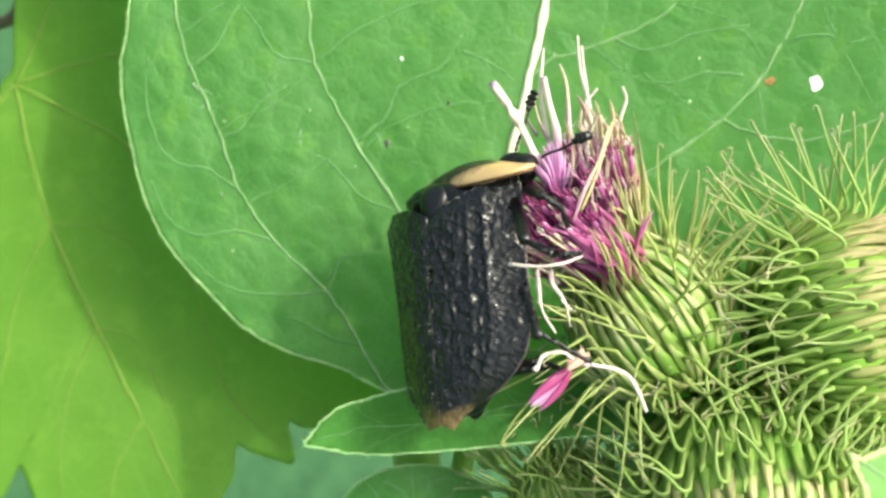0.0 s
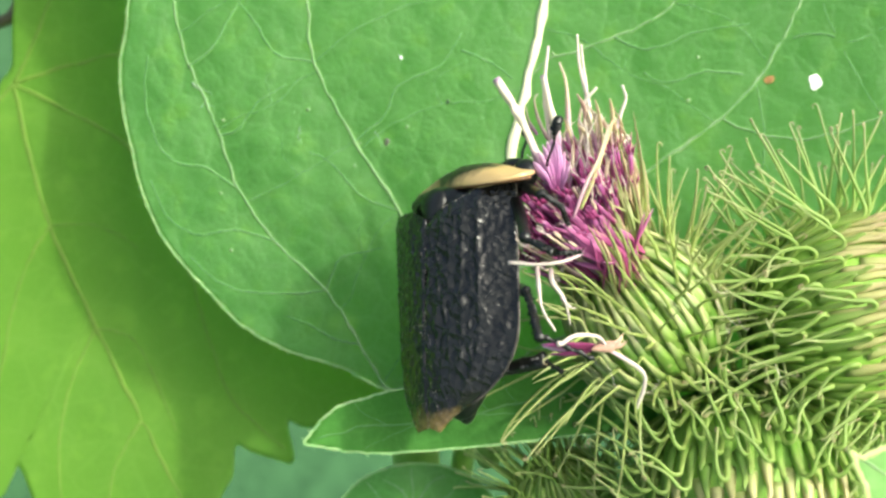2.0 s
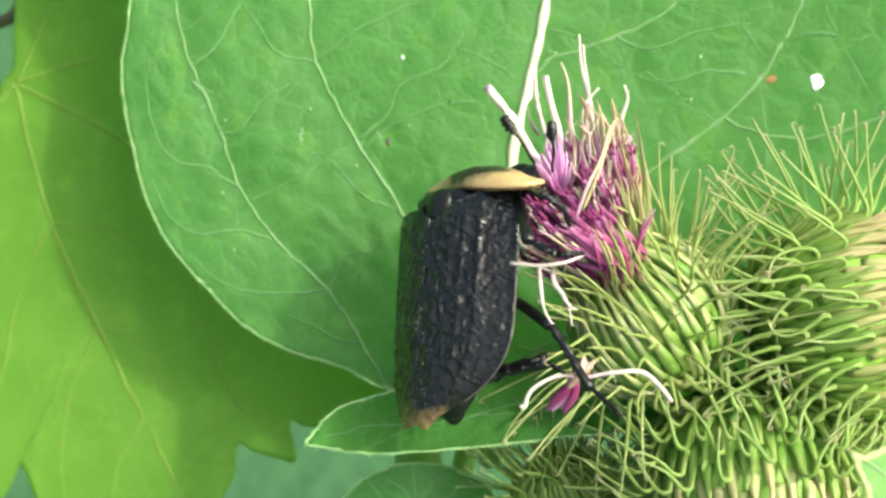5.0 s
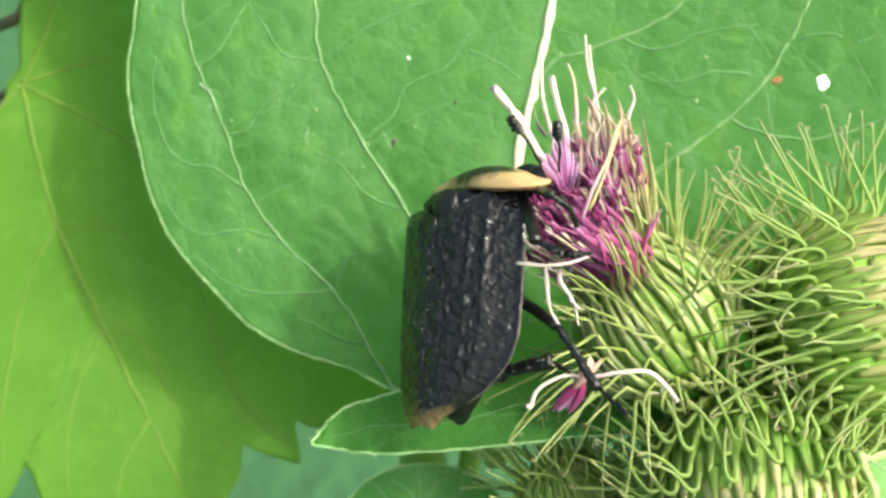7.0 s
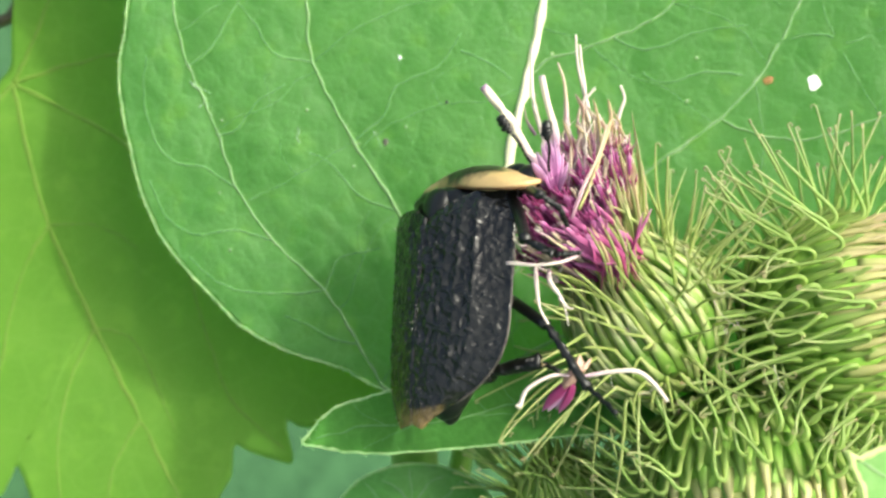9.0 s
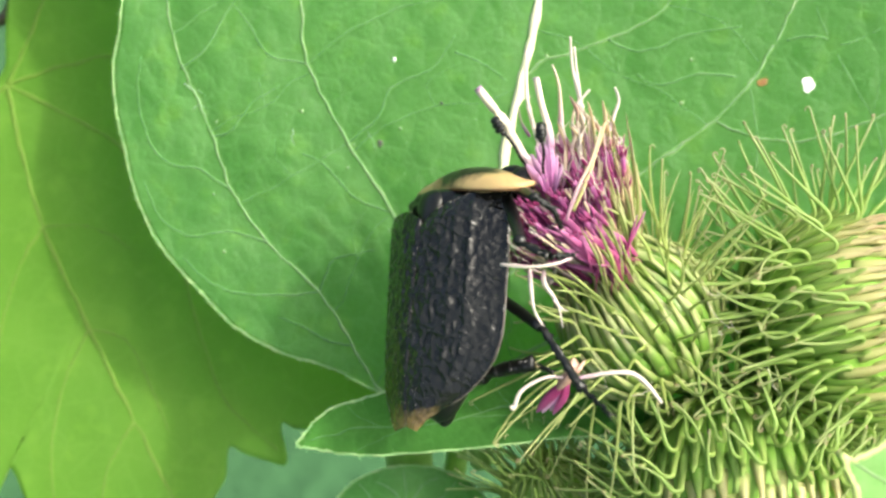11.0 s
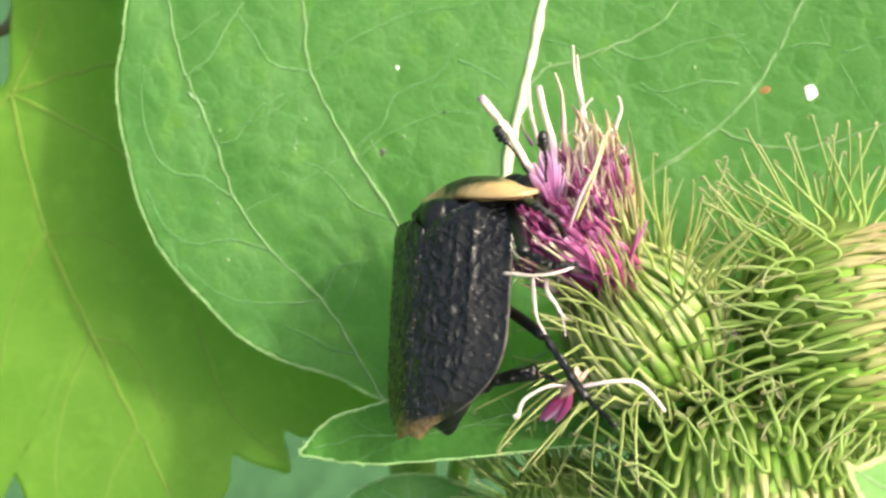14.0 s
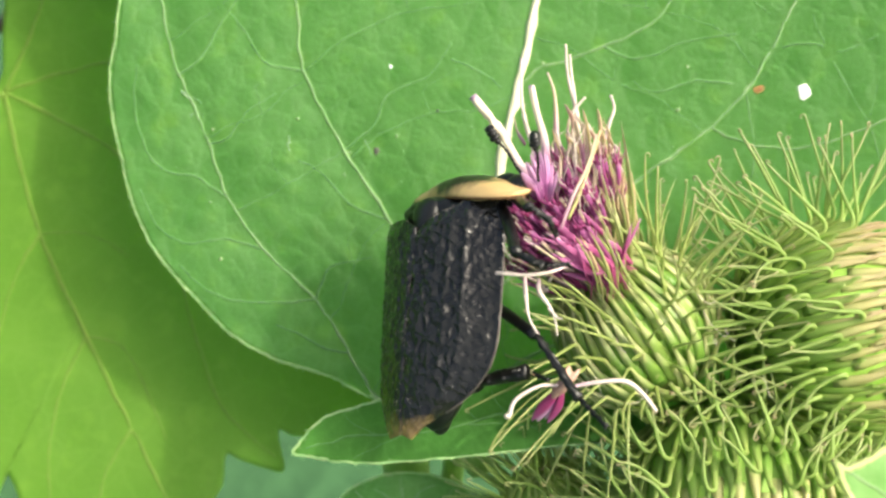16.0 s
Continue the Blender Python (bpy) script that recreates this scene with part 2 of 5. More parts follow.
def pronotum_material():
    mat, nt, bsdf = material("pronotum_cream")
    co = nt.nodes.new("ShaderNodeTexCoord")
    shift = nt.nodes.new("ShaderNodeVectorMath")
    shift.operation = "MULTIPLY_ADD"
    shift.inputs[2].default_value = (0.0, 0.0, 0.0)
    shift.inputs[1].default_value = (0.19, 0.45, 0.0)
    nt.links.new(co.outputs["Object"], shift.inputs[0])
    length = nt.nodes.new("ShaderNodeVectorMath")
    length.operation = "LENGTH"
    nt.links.new(shift.outputs[0], length.inputs[0])
    ragged = nt.nodes.new("ShaderNodeMath")
    ragged.operation = "MULTIPLY_ADD"
    nt.links.new(noise_of(nt, 900), ragged.inputs[0])
    ragged.inputs[1].default_value = 0.0005
    nt.links.new(length.outputs["Value"], ragged.inputs[2])
    wide = nt.nodes.new("ShaderNodeMapRange")
    wide.inputs["From Min"].default_value, wide.inputs["From Max"].default_value = 0.00075, 0.0010
    nt.links.new(ragged.outputs[0], wide.inputs["Value"])
    pale = mix(nt, noise_of(nt, 600), (0.46, 0.33, 0.13), (0.58, 0.43, 0.20))
    nt.links.new(mix(nt, wide.outputs[0], (0.02, 0.016, 0.012), pale), bsdf.inputs["Base Color"])
    bsdf.inputs["Roughness"].default_value = 0.35
    bump(nt, bsdf, noise_of(nt, 1500), 0.00006)
    return mat


PRONOTUM = pronotum_material()
GROUND = plain_material("ground_green", (0.023, 0.086, 0.029), (0.028, 0.097, 0.033), 9, rough=0.9, relief=0.01)
SPOTS = {"pale": plain_material("speck_pale", (0.20, 0.36, 0.12), (0.34, 0.46, 0.22), 900), "white": plain_material("dropping_white", (0.50, 0.62, 0.52), (0.76, 0.80, 0.76), 900), "scratch": plain_material("scratch_pale", (0.20, 0.38, 0.18), (0.34, 0.48, 0.30), 900),
         "brown": plain_material("scar_brown", (0.20, 0.11, 0.03), (0.32, 0.20, 0.06), 900),
         "dark": plain_material("scar_dark", (0.03, 0.045, 0.025), (0.07, 0.09, 0.05), 1500)}


# ---- builders; shapes are given in millimetres ----
def part(name, bm, mat, parent, label="", m=None, smooth=True):
    bmesh.ops.scale(bm, vec=(MM, MM, MM), verts=bm.verts)
    me = bpy.data.meshes.new(name)
    bm.to_mesh(me)
    bm.free()
    return part_of(name, me, mat, parent, label, m, smooth)


def part_of(name, me, mat, parent, label="", m=None, smooth=True):
    if smooth and len(me.polygons):
        me.shade_smooth()
    if mat and not me.materials:
        for one in mat if isinstance(mat, tuple) else (mat,):
            me.materials.append(one)
    ob = new(name, me)
    if parent:
        ob.parent = parent
    if m is not None:
        ob.matrix_basis = m
    return tagged(ob, label) if label else ob


def thing(name, label, category, m, group=""):
    ob = new(name)
    ob.empty_display_size = 0.005
    ob.matrix_basis = m
    return tagged(ob, label, category, group)


def smooth_line(pts, per=6, closed=False):
    """Catmull-Rom through the points."""
    pts = [Vector(p) if len(p) == 3 else Vector((*p, 0)) for p in pts]
    n, out = len(pts), []
    for i in range(n if closed else n - 1):
        if closed:
            a, b, c, d = (pts[(i + k) % n] for k in (-1, 0, 1, 2))
        else:
            a, b, c, d = (pts[min(max(i + k, 0), n - 1)] for k in (-1, 0, 1, 2))
        for k in range(per):
            t = k / per
            out.append(0.5 * (2 * b + (c - a) * t + (2 * a - 5 * b + 4 * c - d) * t ** 2 + (3 * b - a - 3 * c + d) * t ** 3))
    if not closed:
        out.append(pts[-1])
    return out


def tube(bm, pts, radius, sides=6, flat=1.0, up=(0, 0, 1), closed=False):
    """A tapered tube; radius is a function of the way along (0 to 1); flat squeezes it along `up`."""
    layer = bm.verts.layers.float.get("along") or bm.verts.layers.float.new("along")
    n, rings, up = len(pts), [], Vector(up)
    for i, p in enumerate(pts):
        if closed:
            t = pts[(i + 1) % n] - pts[i - 1]
        else:
            t = pts[min(i + 1, n - 1)] - pts[max(i - 1, 0)]
        t.normalize()
        side = t.cross(up)
        if side.length < 0.05:
            side = t.cross(Vector((0.3, 1, 0.1)))
        side.normalize()
        over = side.cross(t)
        f = i / (n - 1)
        r, ring = radius(f), []
        for k in range(sides):
            a = math.tau * k / sides
            v = bm.verts.new(p + side * (r * math.cos(a)) + over * (r * flat * math.sin(a)))
            v[layer] = f
            ring.append(v)
        rings.append(ring)
    for i in range(n if closed else n - 1):
        a, b = rings[i], rings[(i + 1) % n]
        for k in range(sides):
            bm.faces.new((a[k], a[(k + 1) % sides], b[(k + 1) % sides], b[k]))
    if not closed:
        bm.faces.new(list(reversed(rings[0])))
        bm.faces.new(rings[-1])
    return bm


def ellipsoid(bm, center, radii, shape=None, u=20, v=12):
    made = bmesh.ops.create_uvsphere(bm, u_segments=u, v_segments=v, radius=1)["verts"]
    for vert in made:
        co = Vector(vert.co)
        if shape:
            co = shape(co)
        vert.co = Vector((co[0] * radii[0] + center[0], co[1] * radii[1] + center[1], co[2] * radii[2] + center[2]))
    return bm


def blade(outline, center, lift, rings=36, thick=0.16):
    """A leaf blade: rings from its center out to the outline, raised by lift(x, y), with an underside."""
    bm = bmesh.new()
    c, n = Vector((*center, 0)), len(outline)
    for side in (0, 1):
        last = None
        mid = bm.verts.new((c.x, c.y, lift(c.x, c.y) - side * thick))
        for k in range(1, rings + 1):
            s, ring = (k / rings) ** 0.85, []
            for o in outline:
                p = c + (o - c) * s
                ring.append(bm.verts.new((p.x, p.y, lift(p.x, p.y) - side * thick)))
            for i in range(n):
                j = (i + 1) % n
                f = (mid, ring[i], ring[j]) if last is None else (last[i], ring[i], ring[j], last[j])
                bm.faces.new(f if not side else tuple(reversed(f))).material_index = side
            last = ring
        if side == 0:
            rim = last
    for i in range(n):
        j = (i + 1) % n
        bm.faces.new((rim[i], last[i], last[j], rim[j]))
    bmesh.ops.recalc_face_normals(bm, faces=bm.faces)
    return bm


def drape(pts, lift, rise=0.0, per=8):
    line = smooth_line(pts, per)
    out = []
    for k, p in enumerate(line):
        f = min(1.0, k / 4, (len(line) - 1 - k) / 4)
        x = p.x + f * (0.18 * noise.noise((p.x * 0.7, p.y * 0.7, 21)) + 0.09 * noise.noise((p.x * 3, p.y * 3, 4)))
        y = p.y + f * (0.18 * noise.noise((p.x * 0.7, p.y * 0.7, 55)) + 0.09 * noise.noise((p.x * 3, p.y * 3, 9)))
        out.append(Vector((x, y, lift(x, y) + rise)))
    return out


def vein(parent, pts, lift, r0, r1, mat, rise=0.02, flat=0.6, name="vein", label=""):
    line = drape(pts, lift, rise)
    bm = tube(bmesh.new(), line, lambda f: (r0 + (r1 - r0) * f) * (0.85 + 0.55 * noise.noise((f * 31, r0 * 90, 1))), 6, flat)
    return part(name, bm, mat, parent, label)


def cross_veins(parent, a, b, lift, count, rng, mat, r=0.05):
    """Thin veins that link two stronger ones, with a bend and a side branch."""
    for k in range(count):
        f = (k + 0.3 + 0.4 * rng.random()) / count
        p, q = a[int(f * (len(a) - 1))], b[min(int((f + rng.uniform(-0.05, 0.12)) * (len(b) - 1)), len(b) - 1)]
        if (p - q).length < 1.0:
            continue
        line = [p]
        for s in (0.25, 0.5, 0.75):
            line.append(p.lerp(q, s) + Vector((rng.uniform(-1, 1), rng.uniform(-1, 1), 0)) * (p - q).length * 0.07)
        line.append(q)
        vein(parent, line, lift, r, r * 0.6, mat, 0.01, 0.35)
        m = line[2]
        vein(parent, [m, m + Vector((rng.uniform(-2, 2), rng.uniform(1.5, 3.5), 0)) * 0.6,
                      m + Vector((rng.uniform(-3, 3), rng.uniform(3, 5), 0)) * 0.8], lift, r * 0.7, r * 0.3, mat, 0.01, 0.35)


def downy_margin(parent, outline, lift, r, rng, mat, hairs=2):
    line = [Vector((p.x + rng.uniform(-r, r) * 0.4, p.y + rng.uniform(-r, r) * 0.4, lift(p.x, p.y) - 0.04)) for p in outline]
    margin = part("margin", tube(bmesh.new(), line, lambda f: r * (0.8 + 0.4 * noise.noise((f * 300, 0, 0))), 5, 0.8, closed=True),
                  mat, parent, "pale downy leaf margin")
    bm = bmesh.new()
    n = len(outline)
    for i in range(n):
        for k in range(hairs):
            p = line[i].lerp(line[(i + 1) % n], rng.random())
            d = Vector((rng.uniform(-1, 1), rng.uniform(-1, 1), rng.uniform(-0.2, 1))).normalized() * rng.uniform(0.15, 0.42)
            tube(bm, [p, p + d * 0.5, p + d + Vector((rng.uniform(-.05, .05), 0, 0))], lambda f: 0.022 * (1 - 0.7 * f), 3)
    tagged(part("hairs", bm, mat, margin), kind="stuff")


# ---- ground ----
def build_ground():
    bm = bmesh.new()
    bmesh.ops.create_grid(bm, x_segments=60, y_segments=60, size=1.0)
    for v in bm.verts:
        d = Vector((v.co.x, v.co.y, 0))
        r = d.length
        v.co.x, v.co.y = d.x * (1 + 400 * r ** 4), d.y * (1 + 400 * r ** 4)
        v.co.z = 0.02 * noise.noise(v.co * 2.0) * min(1.0, 3 / (1 + r))
    me = bpy.data.meshes.new("ground")
    bm.to_mesh(me)
    bm.free()
    tagged(part_of("ground", me, GROUND, None), "green weedy ground far below the plant", "ground", kind="structure")


# ---- leaves ----
def build_big_leaf():
    rng = random.Random(3)
    leaf = thing("burdock_leaf", "large mid-green burdock leaf with pale branching veins", "leaf", at(0, 0, -14))
    # Its unseen upper part is drawn out to the left to shade the lobed leaf.
    outline = smooth_line([(1.57, -11.30), (-1.05, -11.17), (-4.10, -10.87), (-7.16, -9.21), (-10.43, -8.25), (-12.83, -7.20), (-15.01, -5.85), (-16.98, -3.88), (-19.38, -1.27), (-21.34, 1.35), (-22.78, 4.84), (-23.39, 7.46), (-24.09, 10.52), (-24.35, 14.01), (-23.74, 17.94), (-24.00, 22.30), (-28.20, 31.00), (-22.50, 46.30), (5.06, 54.16), (26.88, 48.05), (42.59, 31.46), (45.65, 10.52), (42.59, -3.45), (33.86, -12.18), (20.34, -14.79), (9.43, -12.61), (5.06, -11.52)], 7, True)
    ribs = {
        "a": [(-2.97, -11.04), (-4.10, -10.43), (-5.85, -7.38), (-8.47, -3.23), (-12.39, 0.57), (-15.23, 4.63), (-16.67, 8.77), (-18.07, 12.04), (-19.46, 15.32), (-20.34, 19.24), (-21.12, 24.05), (-19.81, 27.97)],
        "b": [(2.88, -10.87), (0.70, -4.32), (-2.79, 2.88), (-6.28, 8.34), (-9.34, 14.44), (-9.91, 19.24), (-10.30, 24.48), (-8.03, 33.65)],
        "c": [(2.88, -10.87), (4.63, -3.88), (9.43, 0.92), (16.63, 6.24), (21.86, 9.99), (24.70, 13.14), (26.23, 15.75), (27.97, 19.24), (30.37, 24.92)],
        "d": [(21.86, 9.99), (24.26, 8.77), (27.75, 8.25), (30.37, 8.77), (34.21, 10.30), (39.97, 13.57)],
        "e": [(6.72, 11.39), (7.90, 14.01), (10.30, 15.10), (13.79, 16.28), (17.28, 17.94), (18.81, 19.68), (21.65, 24.48)],
        "f": [(2.88, -10.87), (9.43, -6.94), (18.15, -4.32), (29.06, -3.45), (37.79, 0.92)],
        "m": [(2.88, -10.87), (4.19, -1.70), (5.72, 6.59), (7.24, 13.57), (8.47, 19.24), (9.43, 24.48), (9.86, 33.65), (7.68, 48.92)]}
    lines = {k: smooth_line(v, 8) for k, v in ribs.items()}

    def lift(x, y):
        dip = 0.0
        for k in "abcm":
            for p in lines[k][::4]:
                dip = max(dip, math.exp(-((p.x - x) ** 2 + (p.y - y) ** 2) / 2.2))
        return 0.35 * noise.noise((x * 0.11, y * 0.11, 3)) + 0.14 * noise.noise((x * 0.5, y * 0.5, 7)) - 0.28 * dip + 0.0035 * max(0.0, x - 3) ** 2

    memo = {}

    def surface(x, y):
        key = (round(x, 2), round(y, 2))
        if key not in memo:
            memo[key] = lift(x, y)
        return memo[key]

    part("blade", blade(outline, (4, 6), surface, 64), (LEAF, UNDERSIDE), leaf)
    downy_margin(leaf, outline, surface, 0.115, rng, MARGIN, 14)
    vein(leaf, ribs["m"], surface, 0.47, 0.30, RIB, 0.1, 0.7, "midrib", "thick cream midrib")
    for k, r in (("a", 0.125), ("b", 0.15), ("c", 0.15), ("f", 0.15)):
        vein(leaf, ribs[k], surface, r, r * 0.55, VEIN, 0.07, 0.4)
    vein(leaf, ribs["d"], surface, 0.11, 0.06, VEIN, 0.06, 0.4)
    vein(leaf, ribs["e"], surface, 0.13, 0.06, VEIN, 0.06, 0.4)
    for pts in ([(-15.23, 4.63), (-17.63, 6.15), (-20.25, 6.81), (-21.78, 8.99), (-22.43, 11.83), (-22.21, 14.88)], [(-12.39, 0.57), (-15.45, 1.44), (-18.50, 1.13), (-20.69, 2.44), (-21.99, 5.28)],
                [(-8.47, -3.23), (-7.51, -0.92), (-5.85, -0.31), (-4.10, 0.04)], [(-8.47, -3.23), (-11.52, -3.45), (-14.58, -3.23), (-16.76, -2.57), (-18.94, -0.61)],
                [(-16.67, 8.77), (-15.01, 9.43), (-13.70, 11.39), (-11.52, 12.70)], [(-19.16, 14.01), (-17.19, 15.54), (-15.88, 17.94), (-14.14, 20.55)],
                [(-9.34, 14.44), (-12.39, 15.10), (-13.70, 17.28), (-15.45, 19.24)], [(-6.28, 8.34), (-4.10, 10.08), (-2.79, 12.70), (0.26, 14.01), (2.01, 16.63)],
                [(-5.85, -7.38), (-8.03, -6.94), (-9.78, -5.85), (-11.52, -5.19)], [(-2.79, 2.88), (-5.85, 4.19), (-8.03, 6.59), (-9.78, 7.46)],
                [(2.01, 15.32), (3.75, 14.66), (5.93, 13.14)], [(24.70, 13.14), (20.77, 13.57), (17.72, 12.70), (15.97, 13.57)],
                [(26.23, 15.75), (29.06, 16.19), (31.25, 15.54), (33.86, 16.63)], [(13.79, 16.28), (16.41, 15.32), (20.34, 16.63), (23.83, 17.06)]):
        vein(leaf, pts, surface, 0.10, 0.045, VEIN_FINE, 0.02, 0.3)
    for one, two, count in (("a", "b", 6), ("b", "m", 6), ("m", "c", 5), ("c", "f", 4)):
        cross_veins(leaf, lines[one], lines[two], surface, count, rng, VEIN_FINE, 0.05)
    vein(leaf, [Vector(p) for p in ((2.45, -9.25, 0), (3.19, -11.85, 0), (4.31, -17.05, 0))], lambda x, y: -0.5 + 0.5 * min(0, y + 11), 0.9, 1.2, STEM, 0, 1, "petiole")
    for pts, r in (([(-18.85, 12.87), (-18.24, 12.26), (-17.80, 11.56), (-17.46, 10.69)], 0.075), ([(-18.42, 12.61), (-17.72, 12.09), (-17.28, 11.91)], 0.04), ([(-18.15, 10.87), (-17.80, 11.30), (-17.11, 10.95)], 0.035),
                   ([(-10.52, 9.38), (-10.39, 8.95), (-10.56, 8.60), (-10.39, 8.16)], 0.05), ([(-4.71, 9.12), (-4.36, 8.51), (-4.19, 7.81)], 0.035)):
        vein(leaf, pts, surface, r, r * 0.5, SPOTS["scratch"], 0.05, 0.5, "mark", "pale scratch on the leaf")
    for k in range(26):
        x, y = rng.uniform(-22, 26), rng.uniform(-1, 17)
        r = rng.uniform(0.05, 0.15)
        bm = ellipsoid(bmesh.new(), (x, y, surface(x, y)), (r * rng.uniform(0.6, 1.4), r, 0.05), u=8, v=5)
        part("speck", bm, SPOTS["pale"], leaf)
    # marks on the blade
    for kind, pts, r in (("white", ((28.63, 12.61, -14)), 0.76), ("brown", ((25.40, 12.79, -14)), 0.38), ("dark", ((-3.75, 8.29, -14)), 0.36),
                         ("white", ((-2.66, 14.75, -14)), 0.2), ("dark", ((0.96, 11.35, -14)), 0.16)):
        x, y = pts[0], pts[1]
        bm = bmesh.new()
        verts = []
        for k in range(24):
            a = math.tau * k / 24
            q = r * (0.8 + 0.5 * noise.noise((x + 0.8 * math.cos(a), y + 0.8 * math.sin(a), 4)) + 0.1 * noise.noise((x + 3 * math.cos(a), y + 3 * math.sin(a), 9)))
            px_, py_ = x + q * math.cos(a) * (1.25 if kind == "brown" else 0.8), y + q * math.sin(a)
            verts.append(bm.verts.new((px_, py_, surface(px_, py_) + 0.06)))
        top = bm.verts.new((x, y, surface(x, y) + 0.16))
        for k in range(24):
            bm.faces.new((verts[k], verts[(k + 1) % 24], top))
        part("mark", bm, SPOTS[kind], leaf, {"white": "chalky white dropping", "brown": "small orange-brown scar", "dark": "tiny dark scar"}[kind])


def build_lobed_leaf():
    leaf = thing("lobed_leaf", "thin yellow-green lobed leaf with toothed margin", "leaf", at(0, 0, -28))
    outline = smooth_line([(-38.21, 14.59), (-37.20, 16.10), (-37.10, 19.10), (-36.80, 22.12), (-36.29, 29.13), (-24.27, 31.13), (-11.24, 21.11), (-4.22, 8.08), (-2.21, -3.97), (-3.21, -10.99), (-7.22, -14.74), (-11.24, -15.74), (-13.03, -15.24), (-12.44, -18.60), (-14.24, -18.40), (-16.24, -17.75), (-17.55, -17.25), (-17.75, -19.80), (-18.85, -22.01), (-19.25, -26.02), (-22.76, -31.04), (-27.27, -32.05), (-30.79, -28.53), (-33.79, -24.52), (-36.20, -18.90), (-37.30, -21.01), (-38.81, -22.51), (-42.32, -24.52), (-50.33, -23.01), (-55.85, -9.98), (-53.35, 2.06), (-45.33, 9.57), (-40.81, 10.83), (-38.81, 12.59)], 4, True)

    def surface(x, y):
        return 0.5 * noise.noise((x * 0.07, y * 0.07, 9)) + 0.12 * noise.noise((x * 0.4, y * 0.4, 2)) - 0.03 * (x + 16) + 0.003 * (y - 3) ** 2

    part("blade", blade(outline, (-27.2, 1.6), surface, 30, 0.12), (LOBED_LEAF, UNDERSIDE), leaf)
    for pts, r in (([(-37.05, 14.49), (-35.90, 9.08), (-34.04, 2.06), (-30.03, -6.97), (-25.77, -15.00), (-21.76, -22.51), (-19.75, -27.52)], 0.17),
                   ([(-37.05, 14.49), (-32.30, 12.08), (-26.77, 8.58), (-22.76, 1.06), (-20.25, -7.47), (-17.75, -13.48), (-13.23, -17.50)], 0.11),
                   ([(-37.05, 14.49), (-32.79, 15.99), (-27.78, 17.20), (-19.25, 19.10), (-13.23, 20.60)], 0.13), ([(-37.05, 14.49), (-34.79, 19.10), (-33.29, 23.61), (-32.30, 28.63)], 0.13),
                   ([(-37.05, 14.49), (-39.32, 11.83), (-43.31, 7.07), (-49.34, -1.95)], 0.13), ([(-34.04, 2.06), (-36.55, -2.46), (-37.90, -8.97), (-38.56, -15.00), (-38.56, -21.01)], 0.08),
                   ([(-30.03, -6.97), (-32.05, -11.98), (-32.79, -17.50), (-32.30, -23.01)], 0.07), ([(-25.77, -15.00), (-27.88, -19.00), (-28.28, -24.02)], 0.07),
                   ([(-30.03, -6.97), (-26.77, -7.98), (-24.27, -12.48), (-22.76, -15.99)], 0.05), ([(-34.04, 2.06), (-29.78, 2.06), (-26.27, 0.05)], 0.05)):
        vein(leaf, pts, surface, 0.06 + r, 0.04 + r * 0.4, LOBED_VEIN, 0.05, 0.35)
    vein(leaf, [(-37.05, 14.49), (-38.81, 14.09), (-42.32, 12.59), (-47.33, 10.57)], lambda x, y: -0.3 + 0.1 * (x + 30), 0.4, 0.55, TWIG, 0, 1, "petiole", "brown leaf stalk")


def build_small_leaf():
    rng = random.Random(6)
    leaf = thing("small_leaf", "narrow green leaf with pointed tip, coloured dark for the beetle's shade", "leaf", at(0, 0, -5))
    outline = smooth_line([(-9.12, -13.65), (-8.76, -13.06), (-8.05, -12.11), (-6.79, -11.09), (-4.89, -10.46), (-2.72, -9.83), (0.63, -9.12), (4.58, -8.44), (8.92, -8.44), (13.26, -9.43), (15.63, -11.80), (13.26, -12.79), (8.52, -13.18), (4.58, -13.69), (0.63, -14.05), (-3.31, -14.28), (-6.08, -14.17), (-7.85, -13.85)], 6, True)

    def surface(x, y):
        mid = 0.09 * x - 11.6
        return 0.14 * abs(y - mid) + 0.12 * noise.noise((x * 0.4, y * 0.4, 12)) - 0.3

    part("blade", blade(outline, (3, -11.4), surface, 18), (SHADED_NARROW_LEAF, UNDERSIDE), leaf)
    downy_margin(leaf, outline, surface, 0.13, rng, MARGIN, 3)
    vein(leaf, [(-8.25, -13.30), (-4.89, -12.47), (0.63, -12.11), (4.58, -11.09), (8.92, -10.22), (12.47, -9.83)], surface, 0.06, 0.09, VEIN_FINE, 0.02, 0.6, "midrib")
    for pts in ([(-3.31, -12.39), (-4.89, -11.60), (-5.68, -10.81)], [(0.63, -12.11), (-0.95, -11.01), (-1.74, -10.22)], [(3.79, -11.33), (2.60, -10.42), (2.21, -9.83)],
                [(-0.95, -12.19), (-3.31, -13.18), (-4.89, -13.97)], [(3.00, -11.60), (6.95, -11.72), (9.31, -12.27)], [(5.76, -10.81), (4.97, -9.83), (4.77, -9.23)]):
        vein(leaf, pts, surface, 0.04, 0.025, VEIN_FINE, 0.0)
    part("petiole", tube(bmesh.new(), smooth_line([(11.74, -9.62, 0), (15.63, -11.40, -5), (19.03, -15.67, -14)]), lambda f: 0.5 + 0.2 * f, 8), STEM, leaf)


